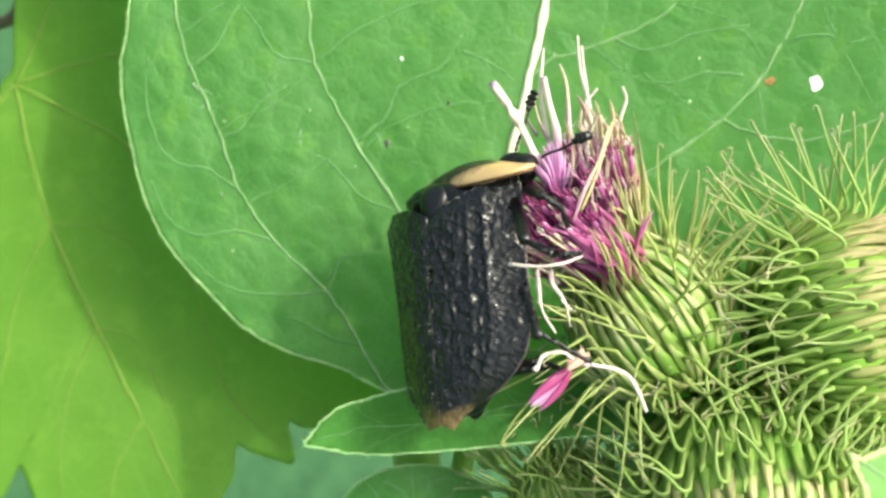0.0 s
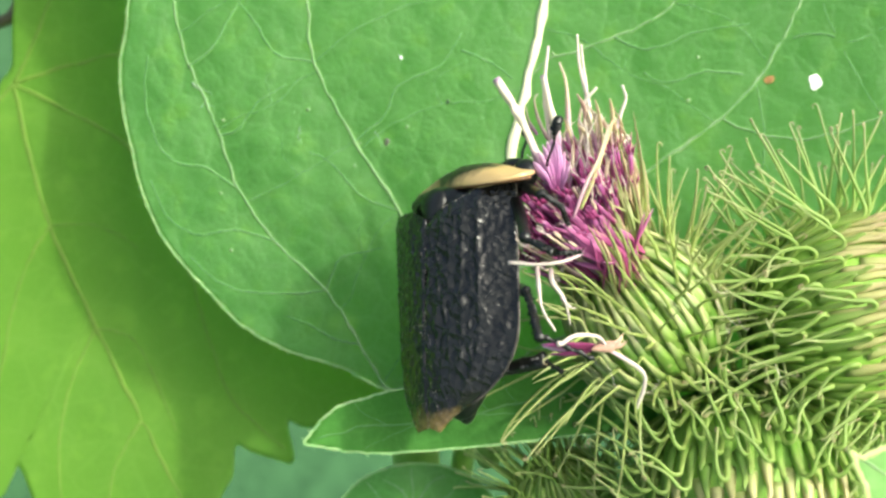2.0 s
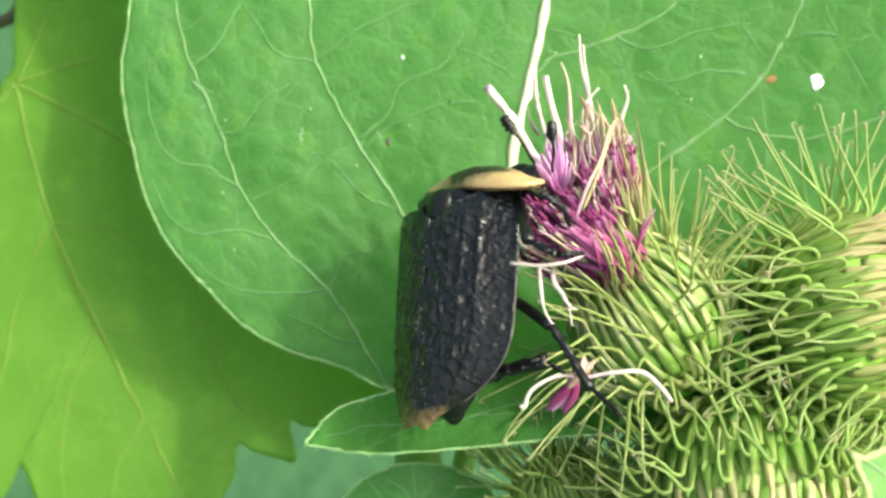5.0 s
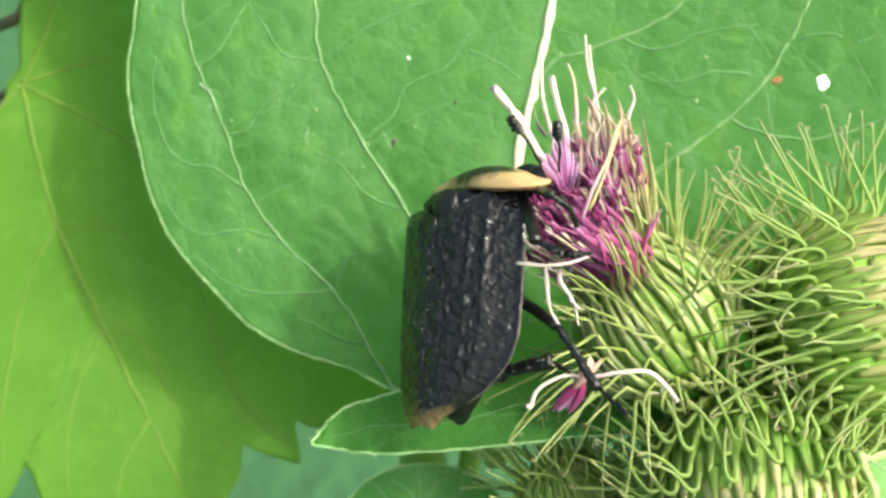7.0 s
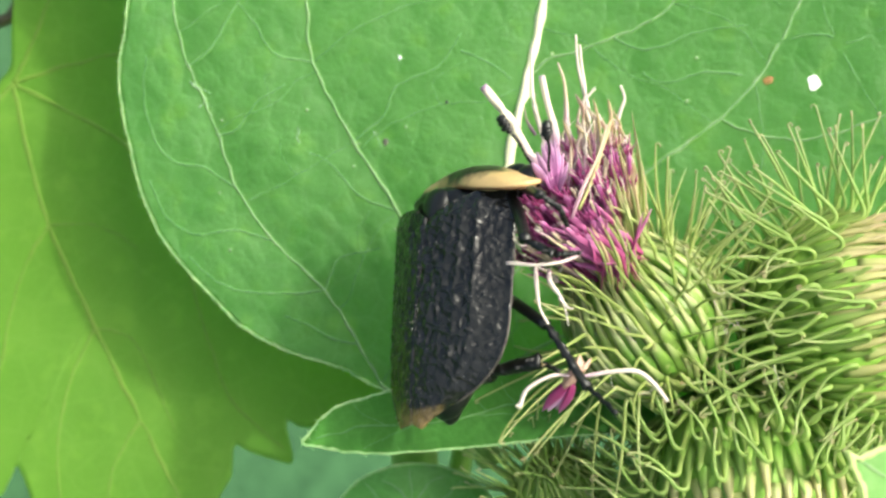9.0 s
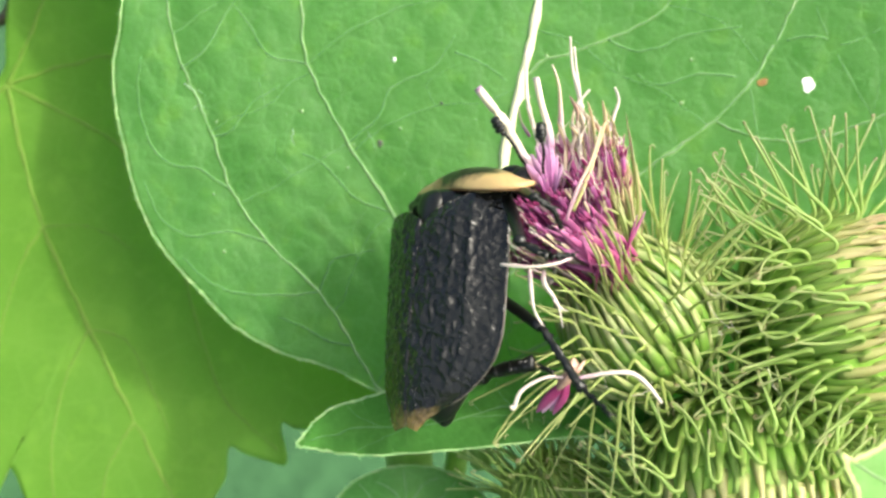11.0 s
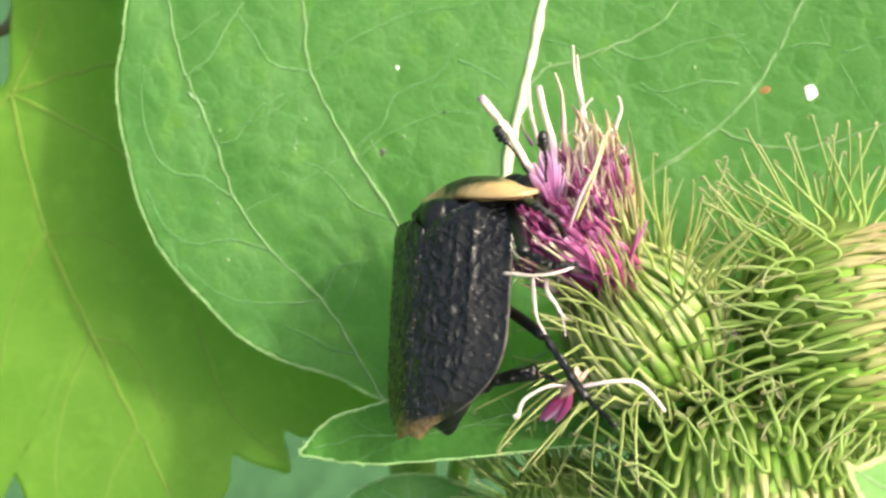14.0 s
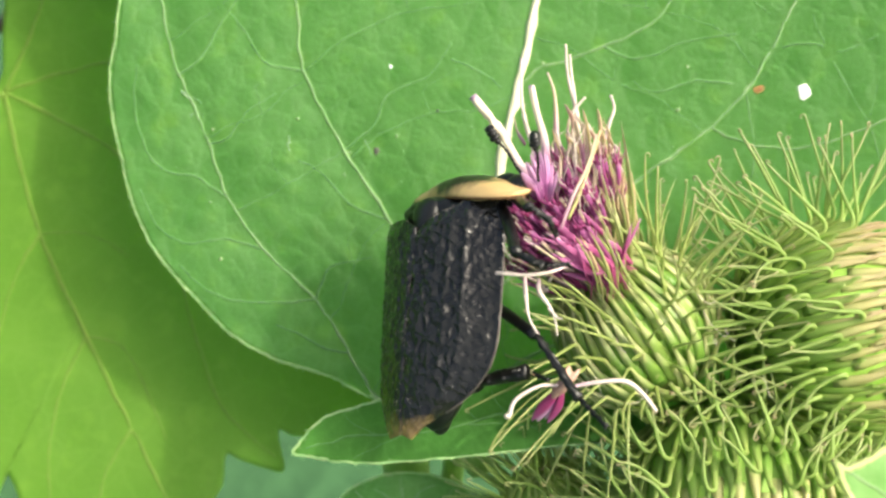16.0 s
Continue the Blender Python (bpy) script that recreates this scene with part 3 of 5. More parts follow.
def build_low_leaf():
    rng = random.Random(8)
    leaf = thing("round_leaf", "rounded dark green leaf low behind the others", "leaf", at(0, 0, -17))
    outline = smooth_line([(-8.47, -22.02), (-7.39, -19.99), (-5.81, -18.42), (-3.78, -17.43), (-1.76, -17.16), (0.72, -17.43), (2.97, -18.42), (4.77, -20.22), (5.67, -23.37), (4.32, -27.87), (-1.08, -30.13), (-6.48, -27.87)], 6, True)

    def surface(x, y):
        return 0.3 * noise.noise((x * 0.2, y * 0.2, 5)) - 0.02 * (x + 2) ** 2

    part("blade", blade(outline, (-1.5, -23), surface, 18), (YOUNG_LEAF, UNDERSIDE), leaf)
    downy_margin(leaf, outline, surface, 0.11, rng, MARGIN, 3)
    for pts in ([(-1.76, -27.42), (-1.76, -22.47), (-1.98, -17.52)], [(-1.76, -23.37), (-4.23, -20.22), (-5.58, -18.64)], [(-1.76, -23.37), (0.72, -20.22), (2.30, -18.42)],
                [(-1.76, -20.67), (-2.88, -19.09), (-4.23, -18.42)], [(-1.76, -20.67), (-0.63, -18.87), (0.72, -18.19)]):
        vein(leaf, pts, surface, 0.08, 0.04, VEIN, 0.0)
    part("petiole", tube(bmesh.new(), smooth_line([(-1.45, -22.62, 0), (-1.36, -28.31, -6), (-1.11, -37.56, -20)]), lambda f: 0.6 + 0.3 * f, 8), STEM, leaf)


def build_near_leaf():
    rng = random.Random(9)
    leaf = thing("leaf_tip", "pale green leaf tip close to the lens", "leaf", at(0.4, -0.25, 16))
    outline = smooth_line([(21.48, -10.43), (21.87, -10.73), (22.61, -10.67), (23.65, -10.13), (26.03, -9.48), (29.00, -11.86), (27.81, -15.42), (24.24, -16.01), (22.70, -13.64), (22.22, -12.15), (21.81, -11.11)], 5, True)

    def surface(x, y):
        return 0.15 * noise.noise((x * 0.5, y * 0.5, 6)) - 0.1 * (x - 22)

    part("blade", blade(outline, (25.5, -12.5), surface, 12), (TIP_LEAF, UNDERSIDE), leaf)
    downy_margin(leaf, outline, surface, 0.24, rng, RIM_PALE, 2)
    vein(leaf, [(21.63, -10.58), (23.65, -11.86), (26.62, -13.64)], surface, 0.07, 0.12, VEIN, 0.0, 0.6, "midrib")
    part("petiole", tube(bmesh.new(), smooth_line([(34.02, -17.05, 0), (39.87, -22.02, -8), (48.11, -30.26, -22)]), lambda f: 0.5 + 0.3 * f, 8), STEM, leaf)


# ---- burs ----
def swept(pts, radii, flats, side, sides=6, top=1.0):
    """A tapered tube whose cross-section is carried along without twist; flats squeeze it across its width."""
    bm = bmesh.new()
    layer = bm.verts.layers.float.new("along")
    n, rings, side = len(pts), [], Vector(side)
    for i, p in enumerate(pts):
        t = (pts[min(i + 1, n - 1)] - pts[max(i - 1, 0)]).normalized()
        side = (side - t * side.dot(t)).normalized()
        over = side.cross(t)
        ring = []
        for k in range(sides):
            a = math.tau * k / sides
            v = bm.verts.new(p + side * (radii[i] * math.cos(a)) + over * (radii[i] * flats[i] * math.sin(a)))
            v[layer] = top * i / (n - 1)
            ring.append(v)
        rings.append(ring)
    for one, two in zip(rings, rings[1:]):
        for k in range(sides):
            bm.faces.new((one[k], one[(k + 1) % sides], two[(k + 1) % sides], two[k]))
    bm.faces.new(list(reversed(rings[0])))
    bm.faces.new(rings[-1])
    return bm


def bract_mesh(rng, out, up, over, ball, scale_len, spine_len, aim, bow, width, stout, rise, hooked=True, top=1.0):
    """One bract: a keeled scale that lies on the head and runs towards its apex (up), an elbow that swings over, then a spine
    along aim that bows a little and ends in a fine hook."""
    pts, radii, flats, p = [], [], [], out * -0.35
    for i in range(6):
        g = i / 5
        pts.append(Vector(p))
        radii.append(width + (stout * 1.34 - width) * g)
        flats.append(0.6 + 0.25 * g)
        a = rise + 0.12 * g - g * scale_len / ball
        p = p + (up * math.cos(a) + out * math.sin(a)) * (scale_len / 5)
    start = up * math.cos(a) + out * math.sin(a)
    for i in range(6):
        f = (i + 1) / 6
        way = (start * (1 - f) ** 2 + over * (1.5 * f * (1 - f)) + aim * f ** 2).normalized()
        p = p + way * (0.24 if hooked else 0.07)
        pts.append(Vector(p))
        radii.append(stout * (1.34 - 0.22 * f))
        flats.append(0.85)
    for i in range(8):
        f = (i + 1) / 8
        way = (aim + bow * f).normalized()
        p = p + way * (spine_len / 8)
        pts.append(Vector(p))
        radii.append(stout * (1.12 - 0.62 * f))
        flats.append(0.85)
    if hooked:
        spin = Matrix.Rotation(rng.uniform(0.6, 0.95), 3, way.cross(Vector((rng.gauss(0, 1), rng.gauss(0, 1), rng.gauss(0, 1)))).normalized())
        for i in range(5):
            way = spin @ way
            p = p + way * 0.115
            pts.append(Vector(p))
            radii.append(stout * (0.46 - 0.05 * i))
            flats.append(0.9)
    else:
        radii[-2:] = [stout * 0.4, stout * 0.15]
    bm = swept(pts, radii, flats, up.cross(out), 6, top)
    bmesh.ops.scale(bm, vec=(MM, MM, MM), verts=bm.verts)
    me = bpy.data.meshes.new("bract")
    bm.to_mesh(me)
    bm.free()
    return me, pts[-1]


def build_bur(name, label, center, axis, radius, count, seed, lo, hi, scale_len, spine_len, reflex, skin, width, inner, stout, press=0.55, bare=(0, 1.4, 0.5), rise=0.36, cone=1.7, limb=-0.35, columns=0, fan=(0, 0), tail=0.1):
    """A bur: a core and bracts laid round it in a spiral from base to apex; its own z is the axis.
    reflex: how far the spines lean back from the apex, from the outermost bracts to the innermost;
    press: how much those that stand off towards the open side keep of their height; bare: scales between these
    angles from the apex, on the open side, end in a short straight point; rise: how steeply the scales stand off;
    cone: how long the spineless ones are; limb: how the spines at the sides lean back;
    columns: lays the bracts in rows of that many, each over the gaps of the last, in place of a spiral; fan: the side to which
    the elbows swing, away from the middle or up; tail: what the scales of the open side keep of their spine, laid along the head."""
    rng = random.Random(seed)
    turn = Vector(axis).normalized().to_track_quat("Z", "Y").to_matrix().to_4x4()
    back = turn.to_3x3().inverted()
    bur = thing(name, label, "bur", at(*center) @ turn, "burs of the burdock")
    part("core", ellipsoid(bmesh.new(), (0, 0, 0), (radius * 0.97,) * 3, u=24, v=16), CORE, bur)
    placed, beside = [], Vector((5.94, -9.38, 2))
    for i in range(count):
        c = math.cos(lo) + (math.cos(hi) - math.cos(lo)) * ((i // columns + 0.5) * columns if columns else i + 0.5) / count
        th = math.acos(c) + rng.uniform(-0.03, 0.03) * (3 if columns else 1)
        ph = math.tau * (i + 0.5 * (i // columns)) / columns + rng.gauss(0, 0.045) if columns else i * 2.39996 + rng.uniform(-0.05, 0.05)
        out = Vector((math.sin(th) * math.cos(ph), math.sin(th) * math.sin(ph), math.cos(th)))
        up = Vector((-math.cos(th) * math.cos(ph), -math.cos(th) * math.sin(ph), math.sin(th)))
        there = turn.to_3x3() @ out
        if there.z < -0.75:
            continue
        innermost = count - i <= inner
        closed = innermost or (rng.random() < 0.85 and bare[0] < th < bare[1] + rng.gauss(0, 0.06) and there.z > bare[2])
        row = 5.0 * i / count
        k = min(4, int(row))
        lean = (reflex[k] + (reflex[k + 1] - reflex[k]) * (row - k) + rng.gauss(0, 0.16))
        front = max(0.0, there.z)
        if lean > 0:
            lean = lean * front ** 0.7 + limb * (1 - front)
        aim = turn.to_3x3() @ (out * math.cos(lean) - up * math.sin(lean))
        aim += Vector((there.x, there.y, 0)) * 0.35 * front
        if aim.z > 0:
            aim.z *= press
        aim = (aim + Vector((rng.gauss(0, 0.2), rng.gauss(0, 0.2), rng.gauss(0, 0.12)))).normalized()
        # neighbours bow the same way
        spot = there * radius * 0.5 + Vector((seed, 0, 0))
        bow = Vector((2.2 * noise.noise(spot), 2.2 * noise.noise(spot + Vector((0, 7.3, 0))), 0.4 * noise.noise(spot + Vector((0, 0, 5.1))))) * (0.12 + 0.88 * front)
        bow += Vector((rng.gauss(0, 0.2), rng.gauss(0, 0.2), rng.gauss(0, 0.12)))
        high = there.z < 0.45 and there.y > 0.45
        long = (5.4 if high else spine_len * (1.18 if there.z < 0.35 else 0.95)) * rng.uniform(0.72, 1.12)
        if high:
            bow *= 0.35
        if closed:
            lean = -1.28 + rng.gauss(0, 0.05) if tail < 0.2 else -0.8 - 0.3 * min(0.0, there.x) + rng.gauss(0, 0.16)
            aim = turn.to_3x3() @ (out * math.cos(lean) - up * math.sin(lean))
            bow, long = Vector(), spine_len * (0.3 if innermost else tail * rng.uniform(0.7, 1.2))
            if tail > 0.2:
                aim = (aim + Vector((rng.gauss(0, 0.12), rng.gauss(0, 0.12), 0))).normalized()
                bow = Vector((there.x * 0.9 + rng.gauss(0, 0.3), there.y * 0.5 + rng.gauss(0, 0.3), 0))
        aside = up.cross(out)
        wise = turn.to_3x3() @ aside
        loop = (1 if wise.y * fan[1] + wise.x * (fan[0] * there.x) > 0 else -1) * front if any(fan) else 0.0
        over = (out * (1 - 0.35 * abs(loop)) + aside * 1.1 * loop).normalized()
        foot = out * radius * 0.98 - up * scale_len * 0.5
        lay, wide, thick = (cone if closed else scale_len) * rng.uniform(0.85, 1.12), width * rng.uniform(0.88, 1.1), stout * rng.uniform(0.88, 1.1)
        # none of them runs into the beetle
        for share in (1.0, 0.72, 0.5, 0.0):
            me, end = bract_mesh(rng, out, up, over, radius, lay, long * share, back @ aim, back @ bow, wide, thick,
                                 rise + rng.gauss(0, 0.04), not closed, 0.72 if closed and not innermost else 1.0)
            tip = Vector(center) + turn.to_3x3() @ (foot + end)
            if tip.x > beside.x or tip.y < beside.y:
                break
        if not share:
            continue
        me.materials.append(INNER if innermost else skin)
        placed.append((there.z, "inner_bract" if innermost else "bract", me, Matrix.Translation(foot * MM)))
    placed.sort(key=lambda p: -p[0])
    for _, word, me, m in placed[:290]:
        part_of(word, me, None, bur, m=m)
    if placed[290:]:
        joined("bract_underlayer", [(me, m) for _, _, me, m in placed[290:]], skin, bur)
    return bur


def joined(name, pieces, mat, parent):
    """Many small pieces on the far side of a bur as one mesh."""
    verts, faces, grades = [], [], []
    for me, m in pieces:
        start = len(verts)
        verts += [tuple(m @ v.co) for v in me.vertices]
        faces += [tuple(start + k for k in f.vertices) for f in me.polygons]
        grades += [d.value for d in me.attributes["along"].data]
    me = bpy.data.meshes.new(name)
    me.from_pydata(verts, [], faces)
    me.attributes.new("along", "FLOAT", "POINT").data.foreach_set("value", grades)
    tagged(part_of(name, me, mat, parent), kind="stuff")


def floret(parent, pts, r0, r1, mat, name="floret", label="", lobes=0, rng=None):
    """A thin tube; with lobes it widens to a bell with that many pointed lobes."""
    line = smooth_line(pts, 5)
    if not lobes:
        bm = tube(bmesh.new(), line, lambda f: (r0 + (r1 - r0) * f) * (0.8 + 0.35 * math.sin(min(f * 1.6, 1) * math.pi)), 6, 0.7)
        return part(name, bm, mat, parent, label)
    bm = tube(bmesh.new(), line, lambda f: r0 + (r1 - r0) * max(0.0, (f - 0.35) / 0.65) ** 1.5, 6, 0.85)
    tip, way = line[-1], (line[-1] - line[-3]).normalized()
    e = way.orthogonal().normalized()
    for k in range(lobes):
        out = Matrix.Rotation(math.tau * (k + rng.random() * 0.4) / lobes, 3, way) @ e
        reach_ = rng.uniform(0.55, 1.1)
        p = tip + out * r1 * 0.7 - way * 0.1
        tube(bm, [p, p + (way * 0.5 + out * 0.16) * reach_, p + (way * 0.9 + out * rng.uniform(0.12, 0.4)) * reach_],
             lambda f: r1 * 0.55 * math.sin(math.pi * (0.3 + 0.66 * f)), 5, 0.5)
    return part(name, bm, mat, parent, label)


def petal(parent, pts, width, mat, name="petal", label=""):
    """A narrow petal, broadest past its middle and pointed."""
    line = smooth_line(pts, 5)
    bm = tube(bmesh.new(), line, lambda f: width * max(0.08, math.sin(math.pi * (0.12 + 0.86 * f ** 1.25))), 6, 0.32, up=(0.3, 0.2, 1))
    return part(name, bm, mat, parent, label)


def build_burs():
    burs = {}
    burs["a"] = build_bur("flowering_bur", "green burdock bur with purple florets and hooked bracts", (14.15, -4.73, -1.5), (-0.58, 0.77, 0.22), 5.2, 198, 21,
                          2.5, 0.5, 3.2, 4.9, (-0.55, -0.6, -0.65, -0.75, -0.95, -1.15), PALE_BRACT, 0.62, 0, 0.115, 0.7, (0.4, 2.3, 0.3), 0.40, 3.0, -0.35, 22, (0, 0), 0.8)
    burs["b"] = build_bur("bur", "green burdock bur with reflexed hooked spines and pale crown", (21.2, -15.6, -2), (0.0, -0.84, 0.54), 6.9, 320, 22,
                          2.75, 0.2, 2.6, 3.0, (1.6, 1.5, 1.4, 1.2, 0.8, 0.0), BRACT, 0.58, 105, 0.145, 0.5, (0, 1.45, 0.45), 0.50, 1.9, 0.25, 0, (1, 0))
    burs["c"] = build_bur("bur", "green burdock bur with reflexed hooked spines and tan crown", (27.3, -4.9, -1.5), (0.86, 0.26, 0.44), 6.7, 330, 23,
                          2.75, 0.2, 2.8, 3.6, (1.7, 1.65, 1.5, 1.1, 0.4, 0.0), BRACT, 0.46, 125, 0.145, 0.5, (0, 1.5, 0.4), 0.42, 2.6, -0.35, 0, (0, 1))
    burs["e"] = build_bur("bur", "small shaded bur low behind the others", (9.86, -19.18, -11), (-0.35, 0.75, 0.5), 4.2, 240, 24,
                          2.3, 0.15, 2.2, 2.9, (0.3, 0.1, -0.1, -0.3, -0.5, -0.7), BRACT, 0.34, 0, 0.105, 0.8)
    return burs


def build_florets(bur):
    rng = random.Random(31)
    inv = bur.matrix_basis.inverted() @ ROOT

    def rel(p):
        return (inv @ (Vector(p) * MM)) / MM

    base = Vector(((10.84, 0.04, -0.5)))
    clear = Vector(((5.35, 3.89, 1)))
    axis = Vector((-0.64, 0.72, 0.28)).normalized()
    e1 = axis.cross(Vector((0, 0, 1))).normalized()
    e2 = e1.cross(axis)
    part("receptacle", ellipsoid(bmesh.new(), (0, 0, 0), (2.7, 2.7, 2.6)), PINK, bur, "magenta base of the florets",
         Matrix.Translation(rel(base + axis * 0.6) * MM))
    for k in range(280):
        ring = math.sqrt((k + 0.5) / 280)
        ph = k * 2.39996
        d = e1 * math.cos(ph) + e2 * math.sin(ph)
        start = base + d * ring * 3.0 - axis * 0.8
        spread = 0.5 * ring + rng.uniform(-0.08, 0.08)
        way = (axis * math.cos(spread) + d * math.sin(spread)).normalized()
        length = rng.uniform(4.0, 7.4) * (1.08 - 0.25 * ring)
        bend = Vector((rng.uniform(-.9, .7), rng.uniform(-.3, .7), rng.uniform(-.5, .5)))
        faded = rng.random() < 0.34
        tip = start + way * length + bend * 0.7
        if tip.x < clear.x + 0.3 and tip.y < clear.y:
            continue
        pts = [rel(start), rel(start + way * length * 0.5 + bend * 0.25), rel(start + way * length + bend * 0.7)]
        floret(bur, pts, 0.12, 0.19 if not faded else 0.13, FADED if faded else PURPLE, lobes=0 if faded else 5, rng=rng)
        if rng.random() < 0.35:
            tip = start + way * length + bend * 0.7
            floret(bur, [rel(tip), rel(tip + way * 0.5 + bend * 0.4), rel(tip + way * 1.1 + Vector((rng.uniform(-.4, .4), rng.uniform(-.2, .4), .2)))],
                   0.07, 0.05, WHITE, "style")
    # the tall faded florets that stand out of the head
    for pts, r0, r1, mat, label in (
            ([(8.11, 4.07, 1), (7.87, 7.33, 1.5), (7.28, 9.45, 2), (6.95, 11.08, 2)], 0.34, 0.30, LILAC, "pale lilac floret with cream tip"),
            ([(10.00, 6.81, -1), (10.30, 9.06, -1), (9.63, 12.07, -1), (9.48, 14.25, -1)], 0.20, 0.10, WHITE, "split white style"),
            ([(10.23, 9.06, -1), (10.00, 10.94, -1), (9.85, 12.26, -1), (9.74, 13.58, -1)], 0.17, 0.11, WHITE, ""),
            ([(9.70, 9.06, -1), (9.95, 9.77, -0.6), (10.31, 10.20, -0.5), (10.71, 10.64, -0.4)], 0.14, 0.13, WHITE, ""),
            ([(8.84, 5.24, 0), (8.76, 8.21, 0), (8.62, 10.81, 0), (8.17, 12.22, 0)], 0.26, 0.10, FADED, ""),
            ([(12.11, 7.93, -1), (12.41, 9.06, -1), (12.71, 10.00, -1), (12.45, 10.87, -1)], 0.14, 0.13, WHITE, ""),
            ([(8.45, 1.82, 6), (9.14, 3.74, 6), (10.08, 5.58, 5.4), (10.81, 7.69, 4.4)], 0.14, 0.10, FADED, "withered cream floret"),
            ([(8.91, 2.38, 5.6), (9.67, 4.11, 5.6), (10.38, 5.95, 5), (11.08, 7.97, 4)], 0.15, 0.13, INNER, ""),
            ([(13.10, 4.23, -2), (12.79, 6.51, -2), (12.49, 8.22, -2), (11.84, 8.98, -2)], 0.16, 0.12, FADED, ""),
            ([(13.69, 4.25, -2.4), (13.24, 6.92, -2.4), (13.31, 7.88, -2.4)], 0.12, 0.06, BROWN, ""),
            ([(8.66, 4.07, 1), (8.68, 5.51, 1.4), (8.30, 7.13, 1.6)], 0.16, 0.14, WHITE, ""),
            ([(6.72, 7.47, 0), (6.17, 8.39, 0), (5.98, 9.32, 0)], 0.10, 0.07, FADED, ""),
            ([(7.42, 7.05, 0.5), (6.79, 8.34, 0.5), (6.49, 9.62, 0.6), (6.71, 10.06, 0.6)], 0.13, 0.08, FADED, ""),
            ([(8.97, -0.38, 6), (7.70, -0.82, 6.6), (6.17, -0.99, 6.6), (4.50, -0.86, 6)], 0.10, 0.17, WHITE, "curled white style"),
            ([(6.39, -1.20, 4), (6.36, -2.38, 5.6), (6.56, -3.74, 6), (7.35, -5.05, 6)], 0.15, 0.08, WHITE, "curled white style"),
            ([(7.27, -1.31, 4), (7.18, -2.04, 5.6), (7.94, -3.23, 6), (8.25, -4.71, 6)], 0.16, 0.07, WHITE, "curled white style"),
            ([(7.70, -2.99, 6), (8.25, -3.57, 6), (8.59, -3.68, 6)], 0.09, 0.05, WHITE, "")):
        floret(bur, [rel(p) for p in pts], r0 * 1.12, r1 * 1.1, mat, label=label)
    for k in range(40):
        along_ = rng.uniform(-2.0, 2)
        p = Vector(((7.57, 0.58, 1.6))) + Vector((along_, rng.gauss(0, 0.9), rng.gauss(0.2, 0.4) + 0.5 * min(0, along_)))
        d = Vector((rng.uniform(-0.5, 0.5), rng.uniform(-0.5, 0.8), rng.uniform(0, 0.7))).normalized()
        floret(bur, [rel(p - d), rel(p), rel(p + d * 0.8)], 0.2, 0.14, WHITE if k % 2 == 0 else PINK)
    for k in range(9):
        tip = Vector(((6.83, 6.40, 3))) + Vector((0.28 * k - 0.6, 0.5 - 0.09 * (k - 4) ** 2, 0.25 * (k % 3)))
        foot = Vector(((7.91, 3.21, 2.2)))
        petal(bur, [rel(foot), rel(foot.lerp(tip, 0.5) + Vector((0, 0, 0.4))), rel(tip)], 0.36, PALE_PURPLE)
    for k in range(90):
        foot = Vector(((11.70, -1.31, 3.6))) + Vector((rng.gauss(0, 0.8), rng.gauss(0, 0.6), rng.gauss(0, 0.4)))
        tip = Vector(((9.90, 1.51, 4.4))) + Vector((rng.gauss(0, 1.4), rng.gauss(0, 1.0), rng.gauss(0, 0.5)))
        petal(bur, [rel(foot), rel(foot.lerp(tip, 0.5) + Vector((0, 0, 0.5))), rel(tip)], rng.uniform(0.15, 0.27), PINK)
    # dry inner bracts that clasp the florets
    for k in range(22):
        f = k / 21
        foot = Vector(((13.34, -1.06, 1.5))) + Vector((1.2 * f - 0.6 + rng.gauss(0, 0.2), 0.6 * f, 2.2 - 4 * f))
        tip = Vector(((11.70, 4.05, 1.5))) + Vector((1.6 * f - 0.4 + rng.gauss(0, 0.3), 2.4 * f + rng.gauss(0, 0.7), 1.4 - 3 * f))
        petal(bur, [rel(foot), rel(foot.lerp(tip, 0.5) + Vector((0.5, 0.1, 0.3))), rel(tip)], rng.uniform(0.08, 0.15), PALE_BRACT if k % 3 else INNER, "inner_bract")
    for k in range(38):
        f = rng.random() ** 0.7
        foot = Vector((11.5 + 1.5 * f, -3.0 + 2.8 * f, 4.6 - 1.8 * f)) + Vector((rng.gauss(0, 0.35), rng.gauss(0, 0.35), rng.gauss(0, 0.2)))
        tip = foot + Vector((-1.9 + 1.5 * f + rng.gauss(0, 0.4), 3.4 + 2.6 * f + rng.gauss(0, 0.8), 0.8 + rng.gauss(0, 0.3)))
        petal(bur, [rel(foot), rel(foot.lerp(tip, 0.5) + Vector((0.25, 0.1, 0.4))), rel(tip)], rng.uniform(0.11, 0.20), PALE_BRACT if k % 3 else INNER, "inner_bract")
    for k in range(16):
        foot = Vector(((10.12, 3.34, 1))) + Vector((rng.gauss(0, 1.0), rng.gauss(0, 1.0), rng.gauss(1.2, 0.6)))
        tip = foot + Vector((rng.gauss(0.1, 0.5), rng.uniform(2.2, 4.2), rng.uniform(0, 0.8)))
        petal(bur, [rel(foot), rel(foot.lerp(tip, 0.5) + Vector((rng.gauss(0, 0.3), 0, 0.4))), rel(tip)], rng.uniform(0.10, 0.2), (FADED, WHITE, LILAC)[k % 3], "withered_floret")
